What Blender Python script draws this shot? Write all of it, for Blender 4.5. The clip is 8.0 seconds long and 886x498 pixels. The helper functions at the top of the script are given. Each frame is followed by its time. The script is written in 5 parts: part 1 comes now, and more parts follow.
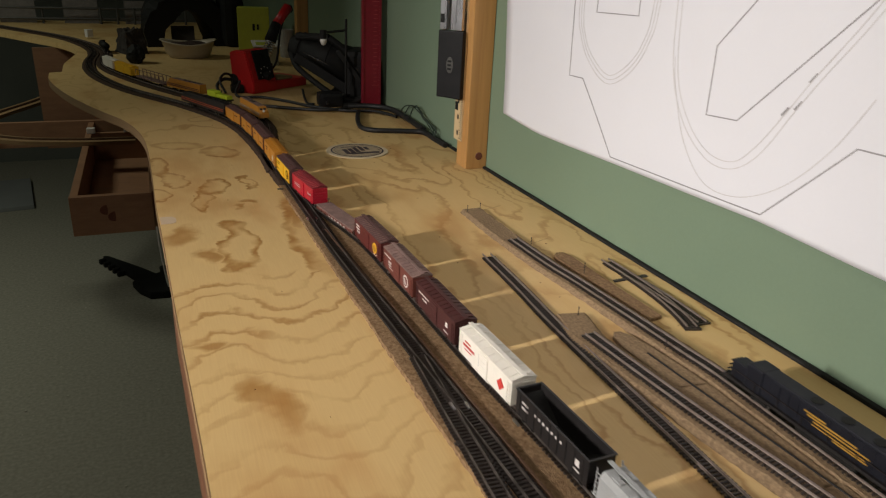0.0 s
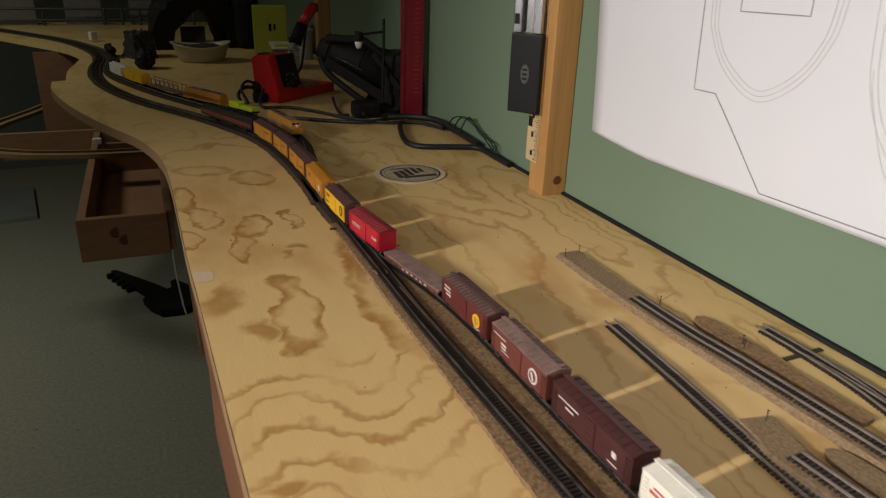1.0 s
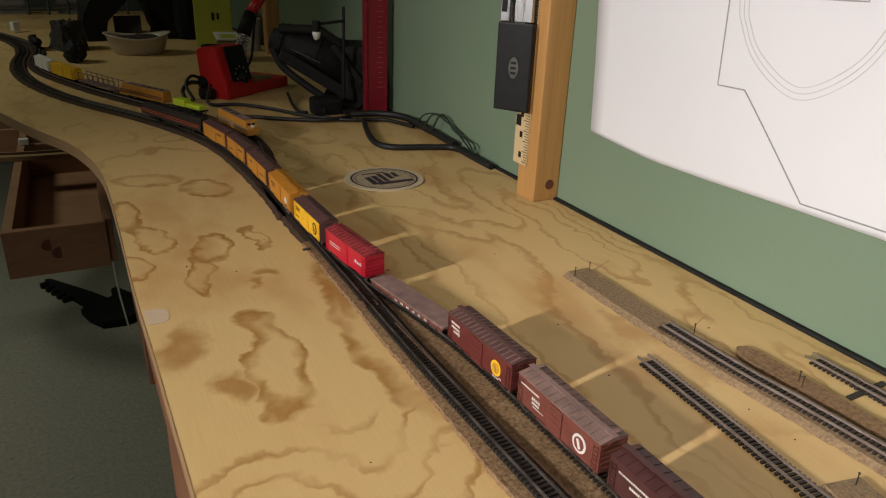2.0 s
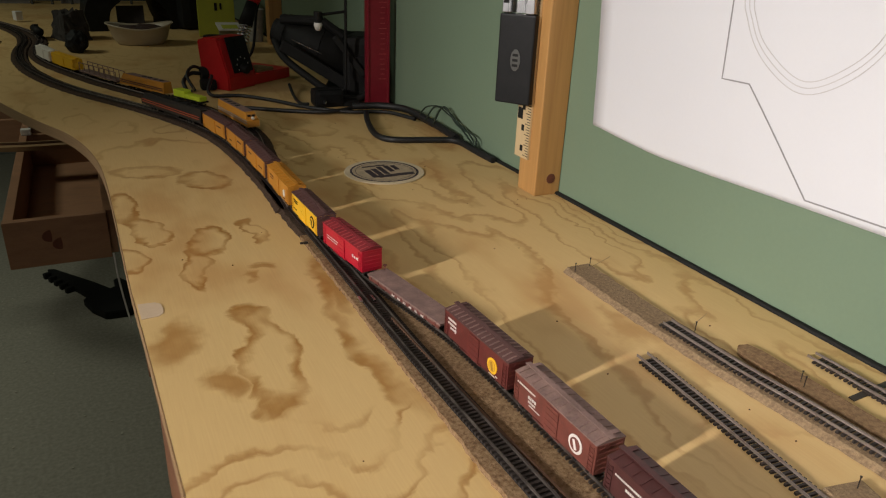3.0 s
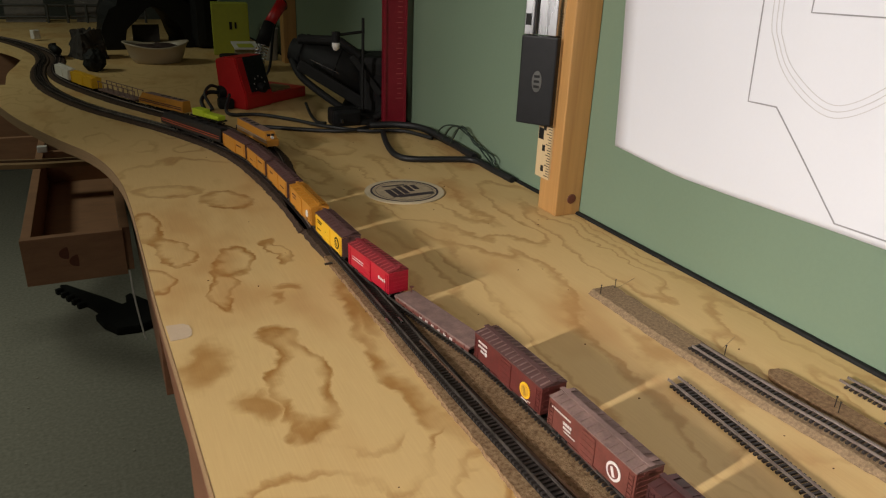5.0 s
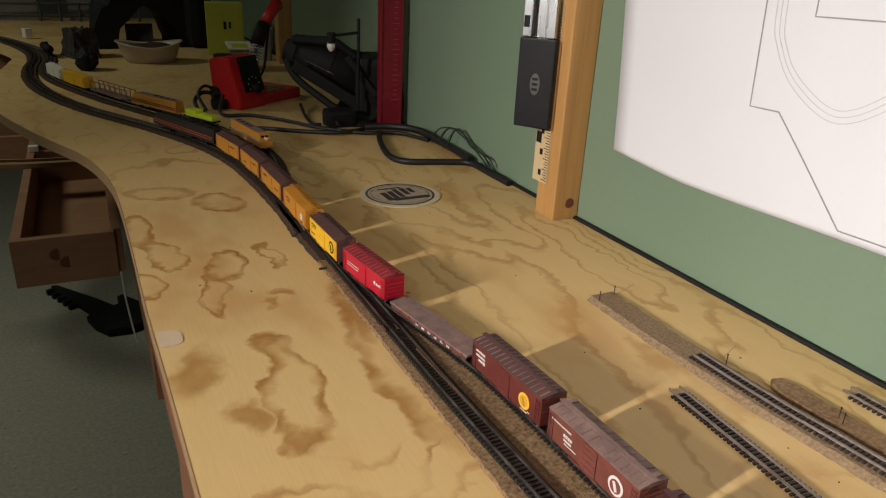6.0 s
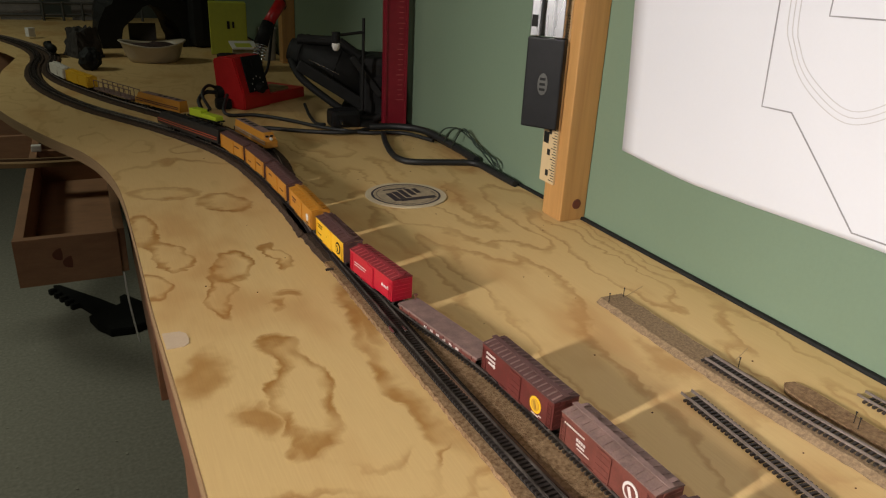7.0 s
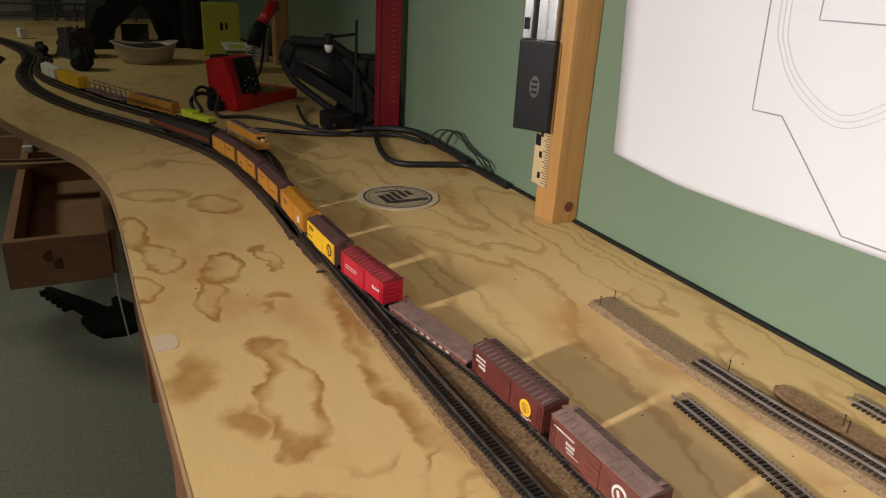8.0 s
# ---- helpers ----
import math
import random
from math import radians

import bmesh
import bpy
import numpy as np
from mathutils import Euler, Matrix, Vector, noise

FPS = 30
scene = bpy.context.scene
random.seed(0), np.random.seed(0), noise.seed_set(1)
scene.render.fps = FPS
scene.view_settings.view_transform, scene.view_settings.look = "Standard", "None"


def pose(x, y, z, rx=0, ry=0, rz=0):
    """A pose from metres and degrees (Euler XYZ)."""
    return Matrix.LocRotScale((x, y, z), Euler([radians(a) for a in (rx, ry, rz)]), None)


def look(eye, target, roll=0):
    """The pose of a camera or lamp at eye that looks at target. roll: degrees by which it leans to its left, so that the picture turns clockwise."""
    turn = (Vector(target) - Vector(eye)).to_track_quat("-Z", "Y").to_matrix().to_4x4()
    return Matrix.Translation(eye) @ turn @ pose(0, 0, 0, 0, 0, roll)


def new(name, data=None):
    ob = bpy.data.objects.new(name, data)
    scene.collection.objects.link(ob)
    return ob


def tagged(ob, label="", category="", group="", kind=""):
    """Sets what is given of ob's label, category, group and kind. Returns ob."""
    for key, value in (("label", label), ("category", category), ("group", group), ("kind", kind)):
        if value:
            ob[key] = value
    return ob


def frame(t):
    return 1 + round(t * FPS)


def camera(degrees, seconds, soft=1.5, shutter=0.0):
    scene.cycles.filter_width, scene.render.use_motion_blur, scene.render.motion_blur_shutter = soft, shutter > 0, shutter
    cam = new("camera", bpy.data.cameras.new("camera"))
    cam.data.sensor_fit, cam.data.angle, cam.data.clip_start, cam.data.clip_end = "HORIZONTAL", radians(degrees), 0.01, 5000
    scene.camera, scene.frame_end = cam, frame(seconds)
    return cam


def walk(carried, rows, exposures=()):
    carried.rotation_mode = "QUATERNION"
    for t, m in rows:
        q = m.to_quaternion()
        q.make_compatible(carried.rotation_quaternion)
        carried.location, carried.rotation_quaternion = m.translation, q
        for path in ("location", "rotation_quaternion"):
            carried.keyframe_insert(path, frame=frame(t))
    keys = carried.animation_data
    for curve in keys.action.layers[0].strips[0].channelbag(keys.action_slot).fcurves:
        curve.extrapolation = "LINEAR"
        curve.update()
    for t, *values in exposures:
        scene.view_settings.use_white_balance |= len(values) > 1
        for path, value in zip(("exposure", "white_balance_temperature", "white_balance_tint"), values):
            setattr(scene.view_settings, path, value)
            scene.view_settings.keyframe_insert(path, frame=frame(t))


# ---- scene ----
cam = camera(64.0, 8.0, soft=1.2, shutter=0.3)
PATH = [
    (0, (-0.507, 0.373, 1.307), (0.219, 2.084, 0.568), 2.7),
    (0.3, (-0.502, 0.432, 1.301), (0.205, 2.150, 0.553), 2.7),
    (0.5, (-0.506, 0.469, 1.304), (0.172, 2.186, 0.536), 1.9),
    (1, (-0.529, 0.579, 1.301), (0.187, 2.287, 0.547), 1.9),
    (1.2, (-0.534, 0.613, 1.297), (0.213, 2.316, 0.556), 2.4),
    (1.5, (-0.537, 0.66, 1.295), (0.279, 2.327, 0.549), 2.5),
    (2, (-0.529, 0.694, 1.29), (0.318, 2.331, 0.515), 2.2),
    (3.5, (-0.52, 0.701, 1.289), (0.302, 2.342, 0.493), 2.7),
    (4, (-0.528, 0.705, 1.29), (0.285, 2.355, 0.506), 2.9),
    (4.5, (-0.537, 0.706, 1.294), (0.28, 2.367, 0.535), 2.3),
    (6, (-0.533, 0.721, 1.293), (0.306, 2.373, 0.54), 2.8),
    (6.5, (-0.535, 0.727, 1.292), (0.301, 2.38, 0.539), 3.0),
    (7, (-0.536, 0.729, 1.291), (0.3, 2.383, 0.539), 2.9),
    (7.5, (-0.534, 0.728, 1.291), (0.306, 2.381, 0.541), 2.8),
    (8, (-0.533, 0.729, 1.291), (0.319, 2.378, 0.545), 3.2),
]
walk(cam, [(t, look(eye, target, roll)) for t, eye, target, roll in PATH],
     exposures=((0.0, -0.22), (1.0, -0.25), (1.6, -0.07), (4.0, -0.06), (6.0, 0.05), (8.0, 0.07)))

# world, light
world = bpy.data.worlds.new("room_world")
scene.world = world
world.use_nodes = True
world.node_tree.nodes["Background"].inputs[0].default_value = (0.9, 0.95, 1.0, 1)
world.node_tree.nodes["Background"].inputs[1].default_value = 0.02


def area(name, eye, target, watts, color, width, height, spread):
    d = bpy.data.lights.new(name, "AREA")
    d.energy, d.color, d.shape, d.size, d.size_y, d.spread = watts, color, "RECTANGLE", width, height, radians(spread)
    ob = new(name, d)
    ob.matrix_world = look(eye, target)
    return ob


# a tall narrow work lamp across the aisle, and two weak unseen fill lights, added
area("work_lamp", (-3.30, 0.38, 2.13), (-0.03, 0.93, 1.05), 8.6, (1.0, 0.935, 0.88), 0.07, 0.42, 42)
area("fill_light", (-1.0, 0.2, 2.35), (-1.0, 0.2001, 0), 7.0, (1.0, 0.91, 0.80), 0.45, 0.45, 180)
area("fill_light", (-1.95, 2.9, 2.35), (-1.95, 2.9001, 0), 10.5, (0.95, 1.0, 0.82), 0.45, 0.45, 140)


# materials
T = 1.0            # height of the bench top


def node(nt, kind, **inputs):
    n = nt.nodes.new(kind)
    for key, value in inputs.items():
        n.inputs[key.replace("_", " ")].default_value = value
    return n


def mat(name, color, rough=0.6, metal=0.0, var=0.25, scale=60.0, bump=0.15, fine=600.0, stretch=(1, 1, 1), color2=None, spec=0.5, depth=0.0006):
    """A procedural surface: a base colour varied at two scales, with fine relief."""
    m = bpy.data.materials.new(name)
    m.use_nodes = True
    nt = m.node_tree
    b = nt.nodes["Principled BSDF"]
    b.inputs["Metallic"].default_value = metal
    b.inputs["Specular IOR Level"].default_value = spec
    tc = nt.nodes.new("ShaderNodeTexCoord")
    mp = nt.nodes.new("ShaderNodeMapping")
    mp.inputs["Scale"].default_value = stretch
    nt.links.new(tc.outputs["Object"], mp.inputs[0])
    n1 = node(nt, "ShaderNodeTexNoise", Scale=scale, Detail=4.0, Roughness=0.6)
    n2 = node(nt, "ShaderNodeTexNoise", Scale=fine, Detail=2.0, Roughness=0.7)
    nt.links.new(mp.outputs[0], n1.inputs["Vector"])
    nt.links.new(mp.outputs[0], n2.inputs["Vector"])
    r1 = nt.nodes.new("ShaderNodeValToRGB")
    c2 = color2 or tuple(c * (1 - var) for c in color)
    r1.color_ramp.elements[0].color = (*c2, 1)
    r1.color_ramp.elements[0].position = 0.3
    r1.color_ramp.elements[1].color = (*color, 1)
    r1.color_ramp.elements[1].position = 0.7
    nt.links.new(n1.outputs["Fac"], r1.inputs[0])
    mx = nt.nodes.new("ShaderNodeMixRGB")
    mx.blend_type = "MULTIPLY"
    mx.inputs[0].default_value = var
    nt.links.new(r1.outputs[0], mx.inputs[1])
    nt.links.new(n2.outputs["Fac"], mx.inputs[2])
    nt.links.new(mx.outputs[0], b.inputs["Base Color"])
    rr = nt.nodes.new("ShaderNodeMapRange")
    rr.inputs["To Min"].default_value = max(0.03, rough - 0.12)
    rr.inputs["To Max"].default_value = min(1, rough + 0.12)
    nt.links.new(n1.outputs["Fac"], rr.inputs[0])
    nt.links.new(rr.outputs[0], b.inputs["Roughness"])
    bp = nt.nodes.new("ShaderNodeBump")
    bp.inputs["Strength"].default_value = bump
    bp.inputs["Distance"].default_value = depth
    nt.links.new(n2.outputs["Fac"], bp.inputs["Height"])
    nt.links.new(bp.outputs[0], b.inputs["Normal"])
    return m


def plywood_mat(name, light, dark):
    """Rotary-cut softwood veneer: growth-ring islands, chevrons and streaks, blotches and short fibres along y."""
    m = bpy.data.materials.new(name)
    m.use_nodes = True
    nt = m.node_tree
    b = nt.nodes["Principled BSDF"]
    tc = nt.nodes.new("ShaderNodeTexCoord")

    def link(value, socket):
        if isinstance(value, (int, float)):
            socket.default_value = value
        else:
            nt.links.new(value, socket)

    def calc(op, p, q=0.0, third=None):
        n = nt.nodes.new("ShaderNodeMath")
        n.operation = op
        link(p, n.inputs[0])
        link(q, n.inputs[1])
        if third is not None:
            link(third, n.inputs[2])
        return n.outputs[0]

    def remap(value, a0, a1, b0, b1, soft=True):
        n = nt.nodes.new("ShaderNodeMapRange")
        n.interpolation_type = "SMOOTHSTEP" if soft else "LINEAR"
        link(value, n.inputs[0])
        for k, v in enumerate((a0, a1, b0, b1)):
            n.inputs[1 + k].default_value = v
        return n.outputs[0]

    def noise_of(vector, scale, detail=2.0, rough=0.5, stretch=None, place=(0, 0, 0), out="Fac"):
        if stretch:
            mp = nt.nodes.new("ShaderNodeMapping")
            mp.inputs["Scale"].default_value, mp.inputs["Location"].default_value = stretch, place
            nt.links.new(vector, mp.inputs[0])
            vector = mp.outputs[0]
        n = node(nt, "ShaderNodeTexNoise", Scale=scale, Detail=detail, Roughness=rough)
        nt.links.new(vector, n.inputs["Vector"])
        return n.outputs[out]

    def band(value, at, rise, fall):
        """Dark on one side of a level: a sharp late-wood edge that fades away on the other side."""
        return calc("MULTIPLY", remap(value, at - rise, at, 0, 1), remap(value, at, at + fall, 1, 0))

    def wandering(vector, amount, scale, detail):
        c = nt.nodes.new("ShaderNodeVectorMath")
        c.operation = "MULTIPLY_ADD"
        nt.links.new(noise_of(vector, scale, detail, 0.55, out="Color"), c.inputs[0])
        c.inputs[1].default_value = (amount, amount * 1.5, 0)
        shift = nt.nodes.new("ShaderNodeVectorMath")
        shift.inputs[1].default_value = (-amount / 2, -amount * 0.75, 0)
        nt.links.new(vector, shift.inputs[0])
        nt.links.new(shift.outputs[0], c.inputs[2])
        return c.outputs[0]

    place = tc.outputs["Object"]
    bent = wandering(wandering(place, 0.046, 18.0, 3.0), 0.010, 80.0, 3.0)
    sep = nt.nodes.new("ShaderNodeSeparateXYZ")
    nt.links.new(place, sep.inputs[0])
    bsep = nt.nodes.new("ShaderNodeSeparateXYZ")
    nt.links.new(bent, bsep.inputs[0])

    def island(x, y, rx, ry, turn=0.0):
        """1 at the centre of an oval of veneer, 0.5 on its outline, 0 at twice its size."""
        mp = nt.nodes.new("ShaderNodeMapping")
        mp.vector_type = "TEXTURE"
        mp.inputs["Location"].default_value = (x, y, T)
        mp.inputs["Rotation"].default_value = (0, 0, radians(turn))
        mp.inputs["Scale"].default_value = (rx, ry, 1)
        nt.links.new(bent, mp.inputs[0])
        d = nt.nodes.new("ShaderNodeVectorMath")
        d.operation = "LENGTH"
        nt.links.new(mp.outputs[0], d.inputs[0])
        return remap(d.outputs["Value"], 0, 2, 1, 0, False)

    def joined(spec):
        f = 0.0
        for row in spec:
            f = calc("SMOOTH_MAX", island(*row), f, 0.12)
        return f

    # closed rings of the front strip, and the solid patches of dark late wood
    rings = joined(((-0.427, 1.160, 0.021, 0.074, -4), (-0.432, 1.405, 0.020, 0.036, -12), (-0.455, 1.335, 0.012, 0.045, -8), (-0.384, 1.408, 0.011, 0.032, 8),
                    (-0.328, 1.165, 0.037, 0.150, 3), (-0.506, 1.530, 0.016, 0.050, 0), (-0.488, 1.455, 0.015, 0.034, 10), (-0.480, 1.425, 0.010, 0.020, 0), (-0.508, 1.368, 0.014, 0.030, 0),
                    (-0.470, 1.655, 0.040, 0.028, 0), (-0.405, 1.600, 0.028, 0.040, 20)))
    spots = joined(((-0.490, 1.200, 0.019, 0.040, -20), (-0.464, 1.140, 0.016, 0.022, 20), (-0.352, 1.255, 0.010, 0.06, 4), (-0.445, 0.835, 0.014, 0.050, 14), (-0.480, 0.935, 0.016, 0.012, 0),
                    (-0.398, 1.318, 0.010, 0.012, 0), (-0.410, 1.295, 0.006, 0.012, 0)))
    ring_dark = calc("MULTIPLY", calc("MULTIPLY", band(rings, 0.5, 0.09, 0.22), remap(noise_of(place, 26.0, 1.0), 0.38, 0.54, 0.55, 1)), remap(sep.outputs[1], 1.03, 1.08, 0, 1))
    # nested chevrons nearer the walkway end
    wave = calc("MULTIPLY", calc("SUBTRACT", 1.0, calc("COSINE", calc("MULTIPLY", calc("ADD", bsep.outputs[0], 0.465), 48.0))), 0.020)
    steps = calc("FRACT", calc("MULTIPLY", calc("ADD", bsep.outputs[1], wave), 28.5))
    chev_dark = calc("MULTIPLY", band(steps, 0.35, 0.14, 0.26), calc("MULTIPLY", remap(sep.outputs[1], 1.055, 1.075, 0.85, 0), remap(sep.outputs[1], 0.86, 0.95, 0.38, 1)))
    chev_dark = calc("MULTIPLY", chev_dark, remap(noise_of(place, 9.0), 0.36, 0.52, 0.25, 1))
    front = calc("MAXIMUM", ring_dark, chev_dark)
    front = calc("MAXIMUM", front, remap(spots, 0.40, 0.78, 0, 0.85))
    # the rest of the sheet: contours of a slow wandering field, drawn out along the grain
    far_field = calc("MULTIPLY", noise_of(place, 1.15, 2.6, 0.45, (8.8, 4.6, 1), (5.35, 2.2, 0)), 7.4)
    back_field = calc("MULTIPLY", noise_of(bent, 1.15, 2.0, 0.45, (9.5, 2.0, 1), (0.7, 3.1, 0)), 9.0)
    rag = calc("MULTIPLY", noise_of(place, 95.0, 2.0, 0.6), 0.22)
    far_dark = band(calc("FRACT", calc("ADD", far_field, rag)), 0.74, 0.22, 0.16)
    back_dark = band(calc("FRACT", calc("ADD", back_field, rag)), 0.66, 0.14, 0.30)
    patchy = remap(noise_of(place, 5.0), 0.36, 0.56, 0.15, 1.0, False)
    calm = remap(sep.outputs[1], 1.75, 2.15, 0.8, 0.35)
    far_dark = calc("MULTIPLY", calc("MULTIPLY", far_dark, patchy), calm)
    back_dark = calc("MULTIPLY", calc("MULTIPLY", back_dark, remap(patchy, 0, 1, 0.22, 0.80, False)), calm)
    along = remap(sep.outputs[1], 1.62, 1.74, 0, 1)
    strip = calc("ADD", calc("MULTIPLY", front, calc("SUBTRACT", 1.0, along)), calc("MULTIPLY", far_dark, along))
    side = remap(sep.outputs[0], -0.345, -0.315, 0, 1)
    total = calc("ADD", calc("MULTIPLY", strip, calc("SUBTRACT", 1.0, side)), calc("MULTIPLY", back_dark, side))
    total = calc("MULTIPLY", total, remap(noise_of(place, 30.0, 3.0), 0.30, 0.62, 0.76, 1.0))
    mix = nt.nodes.new("ShaderNodeMixRGB")
    mix.inputs[1].default_value, mix.inputs[2].default_value = (*light, 1), (*dark, 1)
    link(total, mix.inputs[0])
    # broad warm stains
    mix2 = nt.nodes.new("ShaderNodeMixRGB")
    mix2.inputs[2].default_value = (dark[0] * 1.15, dark[1] * 0.95, dark[2] * 0.8, 1)
    link(remap(noise_of(place, 7.0, 3.0, 0.5, (1.4, 0.7, 1)), 0.50, 0.68, 0, 0.38), mix2.inputs[0])
    nt.links.new(mix.outputs[0], mix2.inputs[1])
    fib = noise_of(place, 1.0, 3.0, 0.5, (700, 28, 50))
    mul = nt.nodes.new("ShaderNodeMixRGB")
    mul.blend_type = "OVERLAY"
    mul.inputs[0].default_value = 0.09
    nt.links.new(mix2.outputs[0], mul.inputs[1])
    nt.links.new(fib, mul.inputs[2])
    nt.links.new(mul.outputs[0], b.inputs["Base Color"])
    b.inputs["Roughness"].default_value = 0.55
    b.inputs["Specular IOR Level"].default_value = 0.35
    bp = nt.nodes.new("ShaderNodeBump")
    bp.inputs["Strength"].default_value, bp.inputs["Distance"].default_value = 0.12, 0.0004
    nt.links.new(fib, bp.inputs["Height"])
    nt.links.new(bp.outputs[0], b.inputs["Normal"])
    return m


PLY = plywood_mat("plywood_veneer", (0.60, 0.415, 0.182), (0.33, 0.162, 0.040))
PLYEDGE = mat("plywood_edge", (0.32, 0.195, 0.09), 0.8, stretch=(1, 1, 30), scale=20, fine=120)
FASCIA = mat("stained_pine", (0.22, 0.092, 0.042), 0.6, stretch=(6, 1, 6), scale=9, fine=150, var=0.35)
PINE = mat("pine_post", (0.54, 0.295, 0.10), 0.5, stretch=(30, 30, 1.2), scale=3, fine=14, var=0.22, color2=(0.43, 0.22, 0.07))
KNOT = mat("pine_knot", (0.16, 0.045, 0.022), 0.6, scale=200)
WALLG = mat("green_wall_paint", (0.163, 0.228, 0.155), 0.55, var=0.10, scale=3, fine=220, bump=0.25)
WALLD = mat("dull_wall_paint", (0.16, 0.17, 0.15), 0.8, var=0.15, scale=3, fine=200)
CEIL = mat("ceiling_paint", (0.6, 0.58, 0.53), 0.9, var=0.06, scale=4, fine=150)
CARPET = mat("green_carpet", (0.415, 0.395, 0.325), 0.95, var=0.30, scale=90, fine=520, bump=0.7, spec=0.1, depth=0.002)
PAPER = mat("plotter_paper", (0.63, 0.63, 0.665), 0.7, var=0.03, scale=6, fine=300, bump=0.04)
INK = mat("grey_ink", (0.29, 0.28, 0.29), 0.8, var=0.15)
INKL = mat("pale_ink", (0.55, 0.53, 0.53), 0.8, var=0.15)
CORK = mat("cork", (0.43, 0.285, 0.16), 0.95, var=0.5, scale=360, fine=1000, bump=0.9, color2=(0.17, 0.095, 0.045), spec=0.15, depth=0.0012)
CORKD = mat("brown_cork", (0.25, 0.13, 0.075), 0.95, var=0.55, scale=330, fine=900, bump=0.9, color2=(0.11, 0.05, 0.03), spec=0.15, depth=0.0012)
CORKT = mat("tan_cork", (0.44, 0.285, 0.155), 0.95, var=0.5, scale=300, fine=900, bump=0.9, color2=(0.19, 0.105, 0.055), spec=0.15, depth=0.0012)
BEDD = mat("dark_roadbed", (0.10, 0.065, 0.045), 0.95, var=0.5, scale=330, fine=900, bump=0.9, spec=0.15, depth=0.0012)
CORKG = mat("greyish_cork", (0.43, 0.30, 0.175), 0.95, var=0.45, scale=420, fine=1100, bump=0.9, color2=(0.21, 0.14, 0.085), spec=0.15, depth=0.0012)
BALLAST = mat("black_ballast", (0.020, 0.016, 0.014), 0.9, var=0.5, scale=500, fine=900, bump=0.8, depth=0.0008)
TIE = mat("black_tie_plastic", (0.046, 0.034, 0.029), 0.5, var=0.4, scale=300, spec=0.4)
RAIL = mat("nickel_rail", (0.31, 0.255, 0.225), 0.42, metal=0.5, var=0.35, scale=80, color2=(0.24, 0.18, 0.15))
RAILK = mat("dark_rail", (0.20, 0.17, 0.15), 0.35, metal=0.7, var=0.4, scale=80, color2=(0.05, 0.04, 0.035))
RAILB = mat("weathered_rail", (0.16, 0.085, 0.05), 0.55, metal=0.3, var=0.35, scale=90)
BLACK = mat("black_plastic", (0.013, 0.013, 0.014), 0.45, var=0.3, scale=70, spec=0.2)
BLACKM = mat("dull_black", (0.019, 0.019, 0.018), 0.65, var=0.4, scale=40, spec=0.18)
RUBBER = mat("cable_rubber", (0.008, 0.008, 0.009), 0.55, var=0.2)
STEEL = mat("bright_steel", (0.62, 0.62, 0.64), 0.28, metal=1.0, var=0.15, scale=40, stretch=(1, 1, 0.1))
WHITEP = mat("white_plastic", (0.72, 0.70, 0.66), 0.45, var=0.08)
CREAM = mat("cream_ceramic", (0.46, 0.39, 0.29), 0.4, var=0.08, scale=20)
RED = mat("red_plastic", (0.55, 0.016, 0.018), 0.35, var=0.12, scale=40)
REDM = mat("red_level_paint", (0.23, 0.009, 0.022), 0.4, var=0.2, scale=60)
LIME = mat("lime_card", (0.46, 0.50, 0.045), 0.6, var=0.12)
LIMEP = mat("lime_plastic", (0.55, 0.68, 0.03), 0.5, var=0.1)
RULER = mat("ruler_wood", (0.64, 0.48, 0.27), 0.5, stretch=(20, 20, 1), scale=8, var=0.12)
COAST = mat("coaster_pulp", (0.56, 0.46, 0.31), 0.85, var=0.1, scale=60)
NAVY = mat("coaster_print", (0.035, 0.022, 0.03), 0.7, var=0.25)
OXIDE = mat("oxide_red_car", (0.15, 0.030, 0.024), 0.5, var=0.34, scale=120)
OXIDE2 = mat("oxide_brown_car", (0.19, 0.055, 0.040), 0.5, var=0.34, scale=120)
TUSCAN = mat("tuscan_car", (0.085, 0.026, 0.024), 0.5, var=0.34, scale=120)
DUSTY = mat("dusty_brown_roof", (0.30, 0.185, 0.16), 0.8, var=0.45, scale=90)
ROOFB = mat("brown_roof", (0.115, 0.050, 0.045), 0.7, var=0.25, scale=110)
CARRED = mat("bright_red_car", (0.46, 0.010, 0.030), 0.35, var=0.12, scale=90)
ORANGE = mat("orange_car", (0.52, 0.22, 0.025), 0.45, var=0.12, scale=90)
YELLOW = mat("yellow_car", (0.80, 0.46, 0.02), 0.42, var=0.1, scale=90)
CARWHITE = mat("white_car", (0.78, 0.74, 0.66), 0.42, var=0.08, scale=90)
CARBLACK = mat("black_car", (0.016, 0.014, 0.014), 0.45, var=0.25, scale=90)
CARGREY = mat("grey_car", (0.36, 0.37, 0.37), 0.45, var=0.15, scale=90)
CARGREEN = mat("green_car", (0.035, 0.17, 0.055), 0.45, var=0.15, scale=90)
GREENROOF = mat("green_roof", (0.085, 0.16, 0.085), 0.6, var=0.2, scale=90)
LETW = mat("white_lettering", (0.62, 0.58, 0.55), 0.6, var=0.05)
LETY = mat("yellow_lettering", (0.42, 0.23, 0.03), 0.6, var=0.2)
LETR = mat("red_lettering", (0.5, 0.04, 0.03), 0.6, var=0.05)
LETG = mat("lime_lettering", (0.35, 0.55, 0.05), 0.6, var=0.05)
NAVYL = mat("dark_blue_loco", (0.010, 0.011, 0.017), 0.5, var=0.25, scale=90, spec=0.3)
